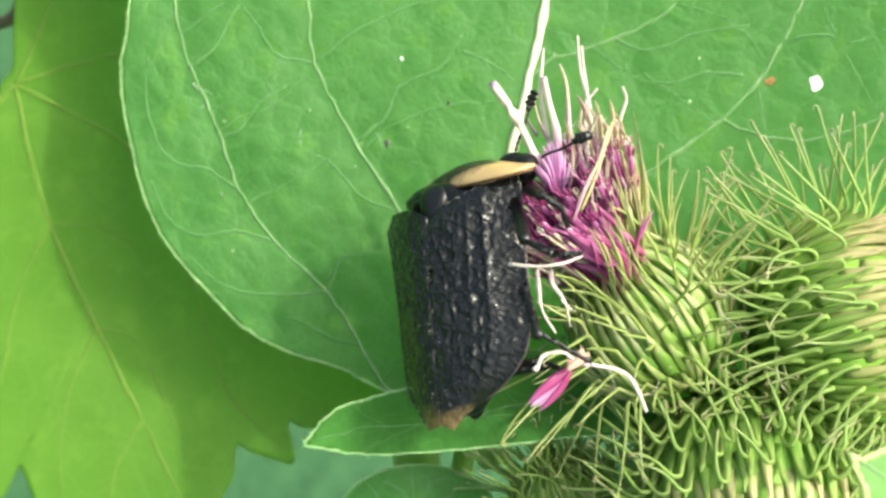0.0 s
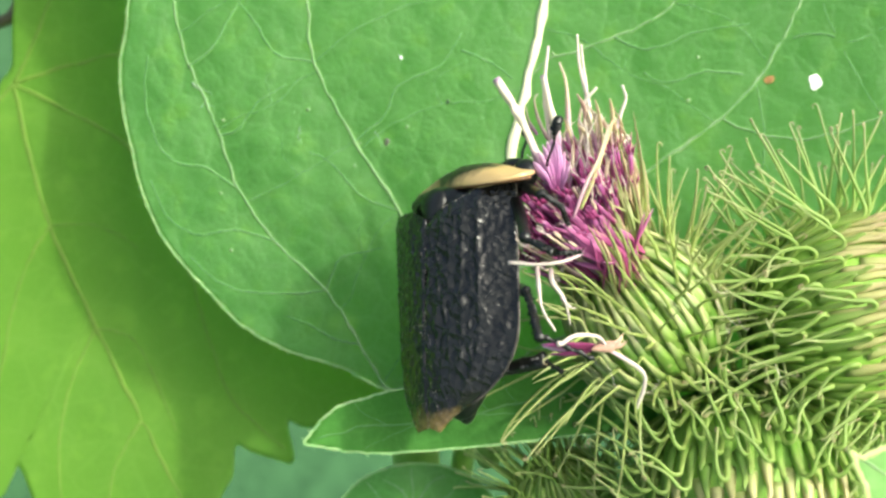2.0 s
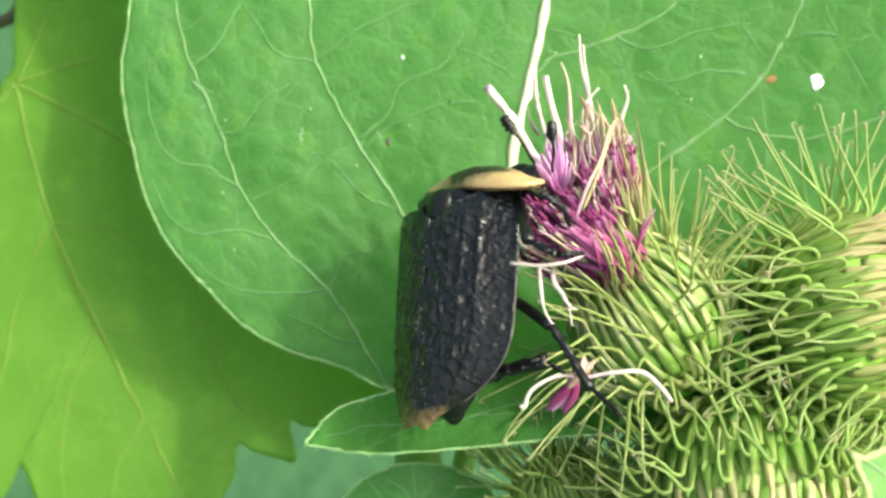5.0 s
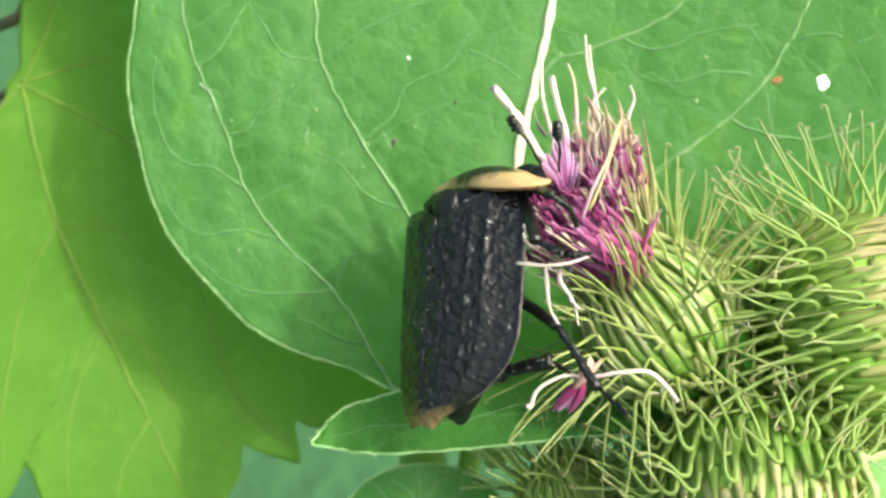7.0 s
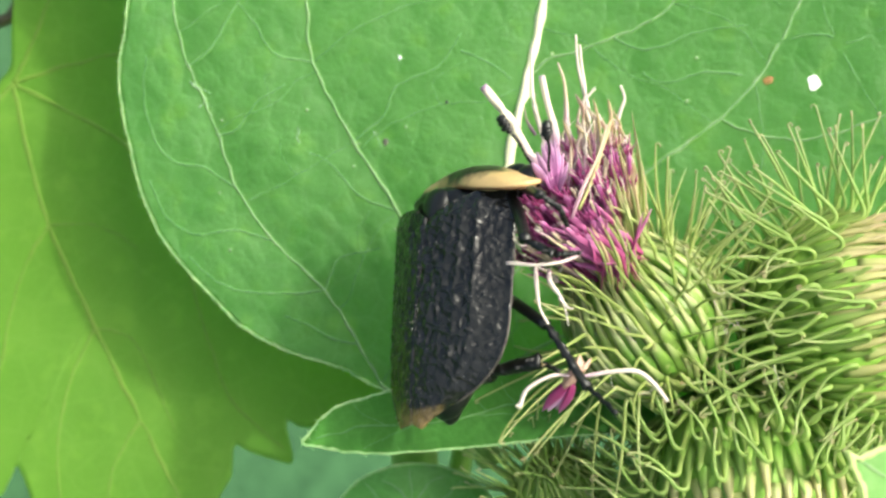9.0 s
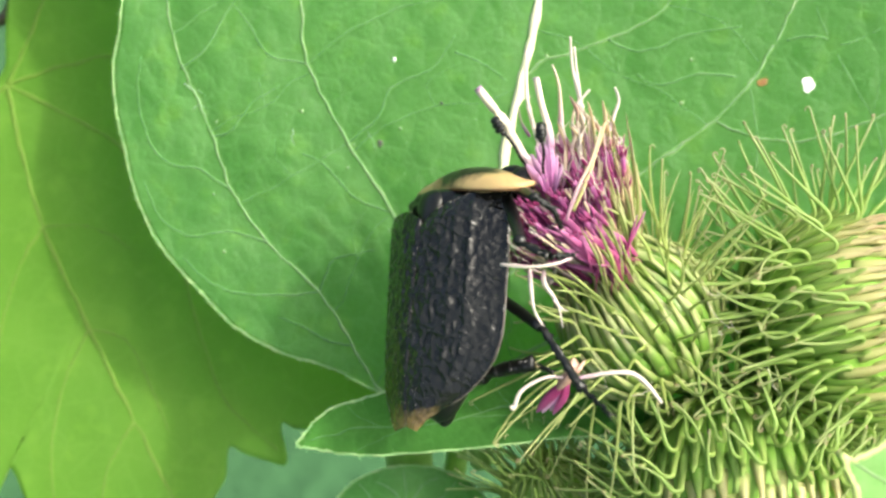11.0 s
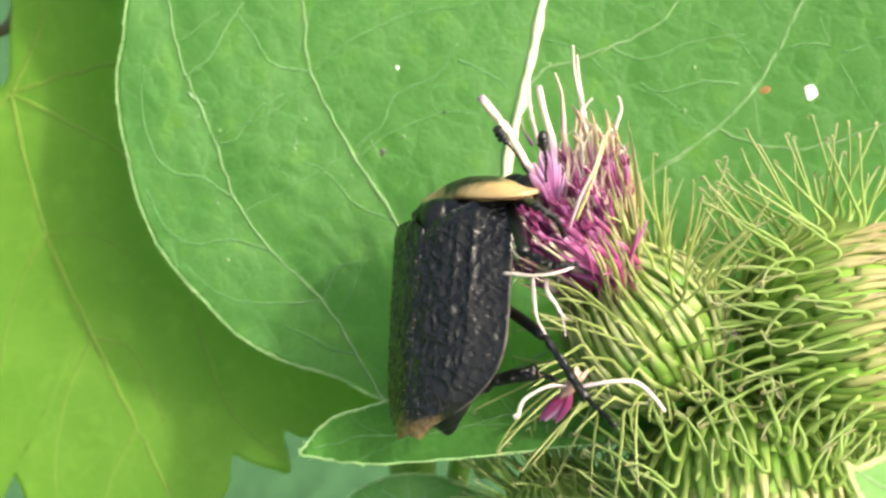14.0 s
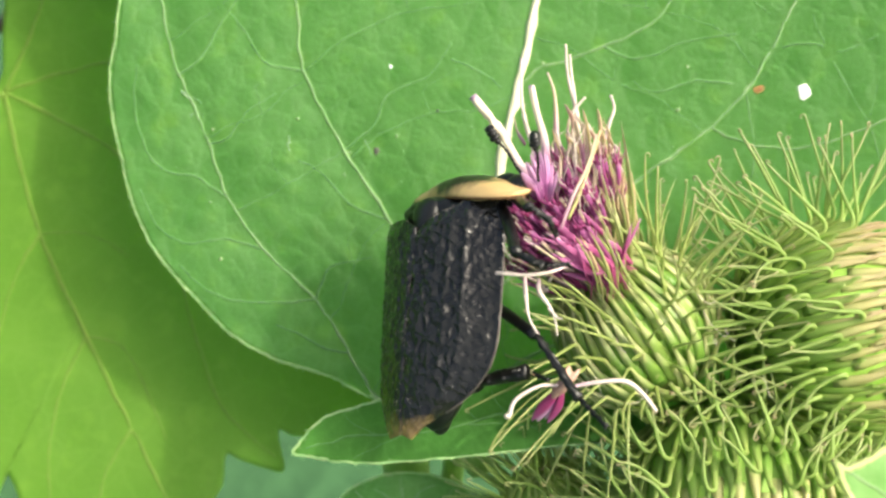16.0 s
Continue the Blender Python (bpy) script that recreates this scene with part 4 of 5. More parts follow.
    # the ragged pale rim of spent florets at the top of the head
    for k in range(46):
        f = rng.random()
        foot = Vector(((10.65, 6.07, 1.2))) + Vector((3.6 * f - 1.9, rng.gauss(0, 0.5), rng.uniform(-1.5, 1.8)))
        tip = foot + Vector((rng.gauss(-0.1, 0.35), rng.uniform(1.6, 3.4) - 0.8 * abs(f - 0.4), rng.uniform(-0.2, 0.5)))
        petal(bur, [rel(foot), rel(foot.lerp(tip, 0.55) + Vector((rng.gauss(0, 0.25), 0, 0.25))), rel(tip)], rng.uniform(0.09, 0.2), (FADED, WHITE, FADED, BROWN, INNER)[k % 5], "withered_floret")
    # cobweb threads over the scales
    for k in range(8):
        p = Vector((rng.uniform(8.5, 22), rng.uniform(-9, -1.5), rng.uniform(4.6, 6.2)))
        d = Vector((rng.uniform(-2.2, 2.2), rng.uniform(-1.6, 1.6), rng.uniform(-0.4, 0.3)))
        line = [p, p + d * 0.3 + Vector((0, -0.25, 0)), p + d * 0.65 + Vector((0.1, -0.3, 0.1)), p + d]
        part("thread", tube(bmesh.new(), smooth_line([rel(q) for q in line], 4), lambda f: 0.018, 4), WHITE, bur)
    # the one that the beetle pushes about: built along its own z from its foot
    line = [Vector(p) for p in ((0, 0, 0), (0.1, 0, 2.5), (-0.1, 0.05, 5.2), (0.05, 0, 8.2))]
    pushed = part("pushed_floret", tube(bmesh.new(), smooth_line(line, 5), lambda f: 0.38 - 0.05 * f + 0.04 * math.sin(f * 9), 7, 0.8),
                  LILAC, bur, "pale lilac floret pushed by the beetle")
    second = part("pushed_floret", tube(bmesh.new(), smooth_line([(0, 0, 0), (0.1, 0, 3), (0.25, 0, 6.2), (-0.3, 0, 9.2)], 5),
                                        lambda f: 0.30 * (1 - 0.65 * f), 6, 0.8), LILAC, bur, "thin pale floret")
    return pushed, second


def build_loose_floret():
    """A shed floret held by the spines: a purple corolla, brown foot and two long white styles."""
    ob = thing("shed_floret", "shed purple floret with curled white styles on the spines", "floret", at(*(8.51, -7.69, 7)))
    rng = random.Random(12)
    for k in range(7):
        a = k / 6 - 0.5
        tip = Vector((-1.25 + 1.0 * a, -2.15 - 0.4 * abs(a) + rng.uniform(-0.2, 0.2), -2.4 + 0.5 * a * a))
        petal(ob, [Vector((-0.1, -0.1, 0)), tip * 0.5 + Vector((0.3 * a, 0, 0.25)), tip], rng.uniform(0.26, 0.40), (PURPLE, PINK, PALE_PURPLE)[k % 3], "corolla")
    for k in range(6):
        a = k / 5 - 0.5
        tip = Vector((0.7 + rng.uniform(-0.5, 0.4), 0.9 + 0.9 * a, 0.3))
        petal(ob, [Vector((-0.7, -0.4 + 0.5 * a, 0.1)), tip * 0.4 + Vector((0, 0, 0.4)), tip], rng.uniform(0.18, 0.3), BROWN, "foot")
    part("style", tube(bmesh.new(), smooth_line([(-0.3, 0.1, 0.3), (-1.5, 0.1, 0.5), (-2.9, -0.7, 0.5), (-3.3, -1.7, 0.4), (-3.5, -1.6, 0.4)]), lambda f: 0.09 + 0.06 * f, 6), WHITE, ob)
    part("style", tube(bmesh.new(), smooth_line([(0.2, 0, 0.3), (2.0, 0.35, 0.6), (3.6, 0.4, 0.7), (4.6, -0.3, 0.6), (5.5, -1.4, 0.4)]), lambda f: 0.10 + 0.05 * math.sin(f * 3), 6), WHITE, ob)
    return ob


# ---- a small insect that flies past the lens ----
def build_fly():
    fly = thing("flying_insect", "small pale tan insect flying past close to the lens", "insect", at(*FLY_ROWS[0][1]))
    body = ellipsoid(bmesh.new(), (0, 0, 0), (0.42, 1.9, 0.4), lambda c: Vector((c.x * (1 - 0.3 * c.y * c.y), c.y, c.z)))
    part("body", body, TAN, fly)
    part("head", ellipsoid(bmesh.new(), (0, 2.0, 0), (0.34, 0.34, 0.34)), TAN, fly)
    for side in (-1, 1):
        outline = smooth_line([(0, 0.4), (side * 1.2, 0.9), (side * 2.0, 0.2), (side * 1.9, -0.8), (side * 0.9, -0.9), (side * 0.2, -0.2)], 4, True)
        part("wing", blade(outline, (side * 1.0, 0), lambda x, y: 0.3 + 0.1 * abs(x), 5, 0.04), TAN, fly)
    return fly


# ---- stems down to the ground ----
def build_stems():
    stem = thing("burdock_plant", "stout ribbed green burdock stem rising from the ground", "stem", at(0, 0, 0))
    down = ROOT.to_3x3().inverted() @ Vector((0, 0, -1))
    top = Vector(((-1.74, -17.62, -24)))
    bm = bmesh.new()
    line = [top + Vector((0.5, 4, 6)), top, top + down * 120 + Vector((3, 0, 0)), top + down * 280, top + down * 420]
    tube(bm, smooth_line(line, 8), lambda f: 1.5 + 2.0 * f, 12)
    part("main_stem", bm, STEM, stem)
    joint = top + down * 60
    for pts, r in (([(17.40, -8.13, -8), (21.24, -16.29, -30), tuple(joint + Vector((6, 0, 0)))], 0.9), ([(23.18, -20.62, -9), (26.35, -26.50, -30), tuple(joint + Vector((5, -2, 0)))], 0.9),
                   ([(34.93, -6.64, -10), (41.07, -16.88, -34), tuple(joint + Vector((8, -4, 0)))], 1.0), ([(10.30, -21.34, -14), (10.01, -27.53, -30), tuple(joint + Vector((3, -4, 0)))], 0.8),
                   ([(2.91, -11.42, -15), (2.76, -15.70, -26), tuple(joint)], 1.0), ([(20.04, -16.50, -19), (19.03, -21.79, -32), tuple(joint + Vector((5, -2, 0)))], 0.7),
                   ([(-1.30, -43.94, -37), (-1.15, -51.84, -50), tuple(joint + down * 30)], 0.8), ([(40.56, -25.51, -6), (45.46, -42.28, -40), tuple(joint + down * 40)], 0.8)):
        part("branch", tube(bmesh.new(), smooth_line(pts, 8), lambda f: r * (0.8 + 0.4 * f), 8), STEM, stem)
    twig = thing("twig", "thin brown weed stem behind the lobed leaf", "twig", at(0, 0, 0))
    start = Vector(((-49.08, 10.97, -32)))
    part("shoot", tube(bmesh.new(), smooth_line([start, start + Vector((-4, -6, -14)), start + down * 200, start + down * 410], 8), lambda f: 0.7 + 1.2 * f, 8), TWIG, twig)
    part("shoot", tube(bmesh.new(), smooth_line([(-49.10, 19.07, -37), (-42.58, 21.51, -37), (-40.41, 22.87, -37), (-39.66, 27.45, -38)], 8), lambda f: 0.6, 8), TWIG, twig)


# ---- the beetle; its y points to the head, x to its right and z out of its back ----
def half_width(u, side=1):
    """Half the width of the wing cases; the folded-over one stays broad to its tip."""
    ks = [(0, 5.6), (0.06, 5.8), (0.25, 5.9), (0.5, 6.1), (0.62, 6.15), (0.72, 5.8), (0.8, 5.0), (0.88, 3.9), (0.94, 2.9), (1, 2.0)]
    if side < 0:
        ks = [(0, 6.7), (0.06, 7.0), (0.25, 6.6), (0.5, 6.1), (0.62, 5.9), (0.72, 5.6), (0.8, 5.3), (0.88, 4.8), (0.94, 4.1), (1, 3.2)]
    for (a, p), (b, q) in zip(ks, ks[1:]):
        if u <= b:
            s = (u - a) / (b - a)
            return p + (q - p) * s
    return ks[-1][1]


def base_line(side, s):
    """How far the front edge of a wing case lies behind its shoulder: it leaves room for the scutellum."""
    if side > 0:
        return 1.2 * max(0.0, 1 - s / 0.5) ** 1.3 + min(0.75, 2.05 - 2.6 * s) + 0.35 * max(0.0, s - 0.9) ** 2 / 0.01
    return 1.95 - 0.7 * min(1.0, s / 0.25) - 0.25 * s + 1.2 * max(0.0, s - 0.6) ** 2


def fall_of(s):
    """The section of a wing case: gently domed to the outer ridge, then a steeper flank."""
    return 0.40 * (s / 0.69) ** 2 if s < 0.69 else 0.40 + 0.60 * (s - 0.69) / 0.31


def elytron(side):
    bm, nu, ns = bmesh.new(), 240, 116
    grid = []
    for i in range(nu + 1):
        u = i / nu
        w = sum(half_width(min(1, max(0, u + d)), side) for d in (-0.03, -0.015, 0, 0.015, 0.03)) / 5
        row = []
        for j in range(ns + 1):
            s = j / ns
            x = 0.03 + w * s
            y = 7.3 - 15.2 * u - base_line(side, s) * (1 - u) ** 4 + (0.9 * s - 0.8 * (1 - abs(2 * s - 0.8))) * u ** 9
            high = 2.9 * min(1.0, (0.9 if side > 0 else 1.0) + 1.2 * u) * (1 - 0.22 * u ** 4)
            z = high * (1 - (1 - 0.55 * u ** 7) * fall_of(s))
            if s > 0.94:
                z += (s - 0.94) * 2.2
            fade = min(1, u * 8) * max(0, 1 - u ** 4)
            for c, amp, thin in ((0.29, 0.12, 0.022), (0.52, 0.15, 0.024), (0.69, 0.17, 0.030)):
                c += 0.012 * noise.noise((u * 7, c * 9, 2))
                z += amp * (1.0 if side > 0 else 0.35) * fade * (0.62 + 0.5 * noise.noise((u * 19, c * 31, 7))) * math.exp(-((s - c) / thin) ** 2)
            z += 0.07 * noise.noise((x * 1.2 + 9 * side, y * 1.2, 4)) * fade
            # rows of pits and cross wrinkles between the ridges, long folds outside them
            inner_field = min(1.0, max(0.0, (0.72 - s) * 12))
            near = noise.voronoi(Vector((x * 1.3 + 9 * side + 0.35 * noise.noise((x, y, 8)), y * 1.05 + 0.4 * noise.noise((x, y, 5)), 0.3)))[0]
            z += (0.045 + 0.035 * inner_field) * (1.0 if side > 0 else 0.3) * math.exp(-((near[1] - near[0]) / 0.10) ** 2) * fade
            z -= (0.20 if side > 0 else 0.08) * inner_field * math.exp(-(near[0] / 0.34) ** 2) * fade
            fold = noise.noise((x * 0.9 + 3 * side, y * 2.2 + 0.9 * x, 6.0))
            z += 0.07 * (1 - abs(fold)) ** 4 * (1 - 0.6 * inner_field) * fade
            fine = noise.voronoi(Vector((x * 2.6 + 4 * side, y * 2.8, 1.7)))[0]
            z += (0.040 - 0.008 * inner_field if side > 0 else 0.025) * math.exp(-((fine[1] - fine[0]) / 0.11) ** 2) * (0.6 + 0.8 * noise.noise((x * 0.8, y * 0.8, 3)))
            z -= 0.07 * math.exp(-(s / 0.014) ** 2)
            row.append(bm.verts.new((side * x, y, z)))
        grid.append(row)
    for i in range(nu):
        for j in range(ns):
            f = (grid[i][j], grid[i + 1][j], grid[i + 1][j + 1], grid[i][j + 1])
            bm.faces.new(f if side > 0 else tuple(reversed(f)))
    extra = bmesh.ops.extrude_face_region(bm, geom=list(bm.faces))["geom"]
    for v in extra:
        if isinstance(v, bmesh.types.BMVert):
            v.co.z -= 0.16
    bmesh.ops.recalc_face_normals(bm, faces=bm.faces)
    return bm


def shield():
    """The pronotum: a broad domed disc with a thin spreading rim; its y runs forward."""
    bm = bmesh.new()
    rings, n, last = 14, 48, None
    for k in range(rings + 1):
        s, ring = k / rings, []
        for i in range(n):
            a = math.tau * i / n
            x, y = math.cos(a), math.sin(a)
            rx = 5.8 * (1 - 0.10 * y) * (abs(x) ** 0.05)
            ry = 2.9 if y > 0 else 1.5 + 0.6 * x + 0.25 * x * x
            px_, py_ = rx * x * s, ry * y * s
            z = 1.15 * (1 - s ** 2.4) + 0.09 * s * s * math.cos((px_ - 0.2) * 1.05) + 0.16 * max(0, s - 0.85) * 6 * max(0, x) - 0.16 * abs(px_) * 0.4
            z += 0.05 * noise.noise((px_ * 0.9, py_ * 0.9, 2))
            ring.append(bm.verts.new((px_, py_, z)))
        if last:
            for i in range(n):
                j = (i + 1) % n
                bm.faces.new((last[i], ring[i], ring[j], last[j]))
        last = ring
    bmesh.ops.remove_doubles(bm, verts=bm.verts, dist=1e-4)
    extra = bmesh.ops.extrude_face_region(bm, geom=list(bm.faces))["geom"]
    for v in extra:
        if isinstance(v, bmesh.types.BMVert):
            v.co.z -= 0.22
    bmesh.ops.recalc_face_normals(bm, faces=bm.faces)
    return bm


def rod(length, r0, r1, knob=0.0, spurs=0, rng=None):
    """A leg segment along z, swollen at its end, with bristles."""
    pts = [Vector((0.03 * math.sin(k * 0.4), 0, length * k / 10)) for k in range(11)]
    bm = tube(bmesh.new(), pts, lambda f: (r0 + (r1 - r0) * f) * (1 + 0.15 * math.sin(f * math.pi)) + knob * max(0, f - 0.85) * 6, 8, 0.8)
    if spurs:
        sides = [f for f in bm.faces if len(f.verts) == 4]
        for f in rng.sample(sides, spurs):
            center = f.calc_center_median()
            tip = bmesh.ops.poke(bm, faces=[f])["verts"][0]
            out = Vector((center.x, center.y, 0)).normalized()
            tip.co = center + out * rng.uniform(0.06, 0.2) + Vector((0, 0, rng.uniform(0.15, 0.38)))
    return bm


def tarsus(length):
    """Five joints and two claws."""
    pts = [Vector((0.03 * math.sin(k), 0, length * k / 20)) for k in range(21)]
    bm = tube(bmesh.new(), pts, lambda f: 0.12 + 0.10 * ((f * 5) % 1.0), 7)
    for s in (-1, 1):
        tube(bm, smooth_line([(0, 0, length), (s * 0.16, 0.06, length + 0.15), (s * 0.18, -0.08, length + 0.36)], 4), lambda f: 0.06 * (1 - 0.7 * f), 5)
    return bm


def antenna(length):
    """Eleven beads, the last four swollen into a club."""
    pts = [Vector((0.05 * math.sin(k * 0.15), 0.1 * math.sin(k * 0.08), length * k / 66)) for k in range(67)]

    def radius(f):
        bead = abs(math.sin(f * 11 * math.pi))
        size = 0.12 if f < 0.62 else 0.12 + 0.29 * min(1, (f - 0.62) * 6)
        return max(0.03, size * (0.55 + 0.45 * bead) * (1 if f < 0.95 else (1 - f) * 20))

    return tube(bmesh.new(), pts, radius, 8, 0.85)


def build_beetle():
    rng = random.Random(41)

    def inside(p):
        return (beetle_rest().inverted() @ (Vector(p) * MM)) / MM

    beetle = thing("carrion_beetle", "black carrion beetle with cream-yellow collar feeding on the flower", "beetle", ROOT @ beetle_rest())
    for side in (-1, 1):
        wing = part("elytron", elytron(side), ELYTRA, beetle, "rough black wing case with tan tip")
        edge = []
        for k in range(46):
            u = 0.02 + 0.93 * k / 45
            w = half_width(u, side)
            edge.append(Vector((side * (0.03 + w), 7.3 - 15.2 * u - base_line(side, 1) * (1 - u) ** 4 + 0.9 * u ** 9, 0.1 + 2.9 * 0.55 * u ** 7 * (1 - 0.22 * u ** 4))))
        part("rim", tube(bmesh.new(), edge, lambda f: 0.065, 5), RIM, wing, "thin grey-brown raised rim")
        bm = bmesh.new()
        for k in range(46):
            u = rng.uniform(0.3, 1)
            p = Vector((side * (0.1 + 4.4 * u), 7.25 - base_line(side, 0.83 * u), 2.55 * (1 - fall_of(0.83 * u)) + 0.02))
            d = Vector((rng.uniform(-.2, .2), rng.uniform(-0.3, 0.1), 0.3)) * rng.uniform(0.2, 0.7)
            tube(bm, [p, p + d * 0.6, p + d], lambda f: 0.02 * (1 - 0.6 * f), 3)
        tagged(part("fringe", bm, PALE_CREAM, wing, "short pale fringe of hairs"), kind="stuff")
        bm = bmesh.new()
        # The first 14 grains, along the suture, stand in for a row of glints.
        for k in range(34):
            u, s = (rng.uniform(0.25, 0.62), abs(rng.gauss(0.02, 0.012))) if k < 14 else (rng.uniform(0.55, 0.93), abs(rng.gauss(0.05, 0.2)))
            p = Vector((side * (0.03 + half_width(u, side) * s), 7.3 - 15.2 * u, 2.9 * (1 - 0.22 * u ** 4) * (1 - (1 - 0.55 * u ** 7) * fall_of(min(s, 1))) + 0.04))
            ellipsoid(bm, p, (rng.uniform(0.02, 0.045), rng.uniform(0.02, 0.045), 0.025), u=5, v=3)
        tagged(part("dust", bm, PALE_CREAM, wing, "pale dust grains, with a row of grains for glints along the suture"), kind="stuff")
    collar = part("pronotum", shield(), PRONOTUM, beetle, "cream-yellow collar shield with black center")
    hem = [Vector((5.8 * (1 + 0.10 * math.sin(a)) * math.cos(a), (1.5 + 0.6 * math.cos(a) + 0.25 * math.cos(a) ** 2) * -math.sin(a),
                   -0.16 * 0.4 * 5.8 * abs(math.cos(a)) - 0.1)) for a in (math.pi * k / 40 for k in range(41))]
    part("hem", tube(bmesh.new(), hem, lambda f: 0.10, 6), AMBER, collar, "amber-brown hind edge")
    bm = ellipsoid(bmesh.new(), (0, 6.5, -0.2), (4.6, 1.5, 2.3))
    part("mesothorax", bm, CHITIN, beetle)
    part("scutellum", ellipsoid(bmesh.new(), (0, 6.0, 2.15), (1.5, 1.5, 0.62), lambda c: Vector((c.x * (0.75 + 0.4 * c.y), c.y, c.z))), CHITIN, beetle)
    hump = ellipsoid(bmesh.new(), (-0.5, 6.6, 0.9), (3.1, 1.25, 1.55), lambda c: Vector((c.x, c.y + 0.12 * c.x * c.x, c.z + 0.09 * noise.noise((c.x * 3, c.y * 3, 1)) + 0.05 * noise.noise((c.x * 8, c.y * 8, 4)))), 48, 26)
    part("mesonotum", hump, CHITIN, beetle, "smooth black plate behind the collar")
    part("prothorax", ellipsoid(bmesh.new(), (1.2, 7.7, -0.9), (3.5, 1.5, 2.1)), CHITIN, beetle)
    bm = ellipsoid(bmesh.new(), (0.0, -0.2, -0.4), (3.9, 7.4, 1.8), lambda c: Vector((c.x * (1 - 0.25 * max(0, -c.y)), c.y, c.z)), 24, 16)
    ellipsoid(bm, (0.1, -6.6, -0.7), (0.9, 1.15, 0.65), lambda c: Vector((c.x * (1 + 0.3 * c.y), c.y, c.z)))
    part("abdomen", bm, CHITIN, beetle)
    head = part("head", ellipsoid(bmesh.new(), (2.0, 8.0, -3.2), (1.2, 1.1, 0.8)), CHITIN, beetle)
    bm = ellipsoid(bmesh.new(), tuple(inside(((6.10, 4.47, 1.8)))), (1.0, 0.95, 0.8), u=24, v=14)
    ellipsoid(bm, tuple(inside(((5.43, 5.03, 0.9)))), (1.1, 0.5, 0.6))
    part("face", bm, CHITIN, head)
    bm = ellipsoid(bmesh.new(), (2.9, 8.2, -2.9), (0.32, 0.36, 0.32))
    part("eye", bm, CHITIN, head)
    parts = {"collar": collar}
    for key, thick in LEGS.items():
        hip, knee, ankle, toe = (Vector(p) for p in JOINTS[key][-1][1:])
        femur, tibia, foot = (knee - hip).length, (ankle - knee).length, (toe - ankle).length
        parts[key] = (part("femur", rod(femur, 0.50 * thick, 0.44 * thick, 0.08, 0), CHITIN, beetle),
                      part("tibia", rod(tibia, 0.25 * thick, 0.36 * thick, 0.05, 40 if "hind" in key else 14, rng), CHITIN, beetle),
                      part("tarsus", tarsus(foot), CHITIN, beetle))
    for key in ("antenna_one", "antenna_two"):
        parts[key] = part("antenna", antenna(4.3), CHITIN, beetle, "beaded black antenna with club")
    return beetle, parts


# The beetle at rest, and how it stood before: place and turn added to the rest pose.
BEETLE = (1.25, -3.75, 0.0, -12, -54, -6)
BEETLE_ROWS = (
    (0, 0.50, 0.39, 0, 4.7, 7, 7.3), (0.5, 0.42, 0.54, 0, 4.9, 6.5, 6.2), (1, 0.34, 0.73, 0, 5.1, 5, 4.7),
    (1.5, 0.38, 0.49, 0, 5.0, 5, 5.9), (2, 0.32, 0.02, 0, 2.3, 1, 4.7), (2.5, 0.12, -0.10, 0, 0.1, 0, 1.1),
    (3, 0.03, -0.24, 0, -2.4, 0, -0.2), (3.5, 0, -0.05, 0, -0.8, 0, 0), (4.5, 0, 0, 0, 0, 0, 0), (16, 0, 0, 0, 0, 0, 0))
# The collar's place and tilt on the body.
COLLAR_ROWS = ((0, 1.2, 7.7, 0.3, -72, 0, 3), (1.5, 1.2, 7.8, 0.3, -72, 0, 2), (2.2, 1.5, 8.0, 0.35, -70, 0, -3), (3, 1.8, 8.0, 0.35, -69, 0, -6),
               (16, 1.8, 8.0, 0.35, -69, 0, -6))
# How stout each leg is.
LEGS = {"hind": 0.7, "far_hind": 1.3, "middle": 0.80, "fore": 0.66}
# Hip, knee, ankle and toe at the times at which they change.
JOINTS = {
    "hind": ((0, (5.04, -2.52, -1), (5.53, -2.56, 5.5), (5.95, -4.74, 9.6), (8.52, -6.19, 9.4)), (1.9, (5.04, -2.52, -1), (5.60, -2.56, 5.5), (6.08, -4.80, 9.6), (8.59, -6.19, 9.4)),
             (2.1, (4.89, -2.52, -1), (5.60, -2.73, 5.5), (6.03, -5.21, 9.4), (8.19, -5.93, 9.4)), (2.2, (4.66, -2.44, -1), (5.73, -3.14, 5.6), (6.77, -6.70, 7.5), (7.50, -8.27, 8.5)),
             (2.35, (4.31, -2.86, 0), (6.91, -4.64, 6), (8.82, -7.92, 8.9), (10.36, -9.38, 12)), (16, (4.31, -2.86, 0), (6.91, -4.64, 6), (9.21, -8.15, 8.9), (10.41, -9.38, 12))),
    "far_hind": ((0, (2.11, -8.42, -1), (4.00, -8.03, 1), (7.01, -7.11, 3), (7.62, -7.37, 4)), (2.0, (2.11, -8.42, -1), (4.00, -8.03, 1), (6.83, -7.11, 3), (7.97, -7.73, 4)),
                 (16, (2.11, -8.61, -1), (3.52, -8.03, 1), (6.65, -7.15, 3), (7.90, -7.59, 4))),
    "middle": ((0, (5.08, 3.18, 3), (5.38, 0.53, 8), (7.12, -0.30, 9), (8.83, -0.17, 8.5)), (16, (5.08, 3.25, 3), (5.65, 0.30, 8), (7.19, -0.43, 9), (8.67, -0.30, 8.5))),
    "fore": ((0, (5.75, 3.80, 3.5), (6.38, 3.21, 8), (7.55, 2.44, 8), (8.10, 1.41, 6)), (16, (5.75, 3.80, 3.5), (6.38, 3.05, 8), (7.55, 2.31, 8), (8.17, 1.41, 6)))}
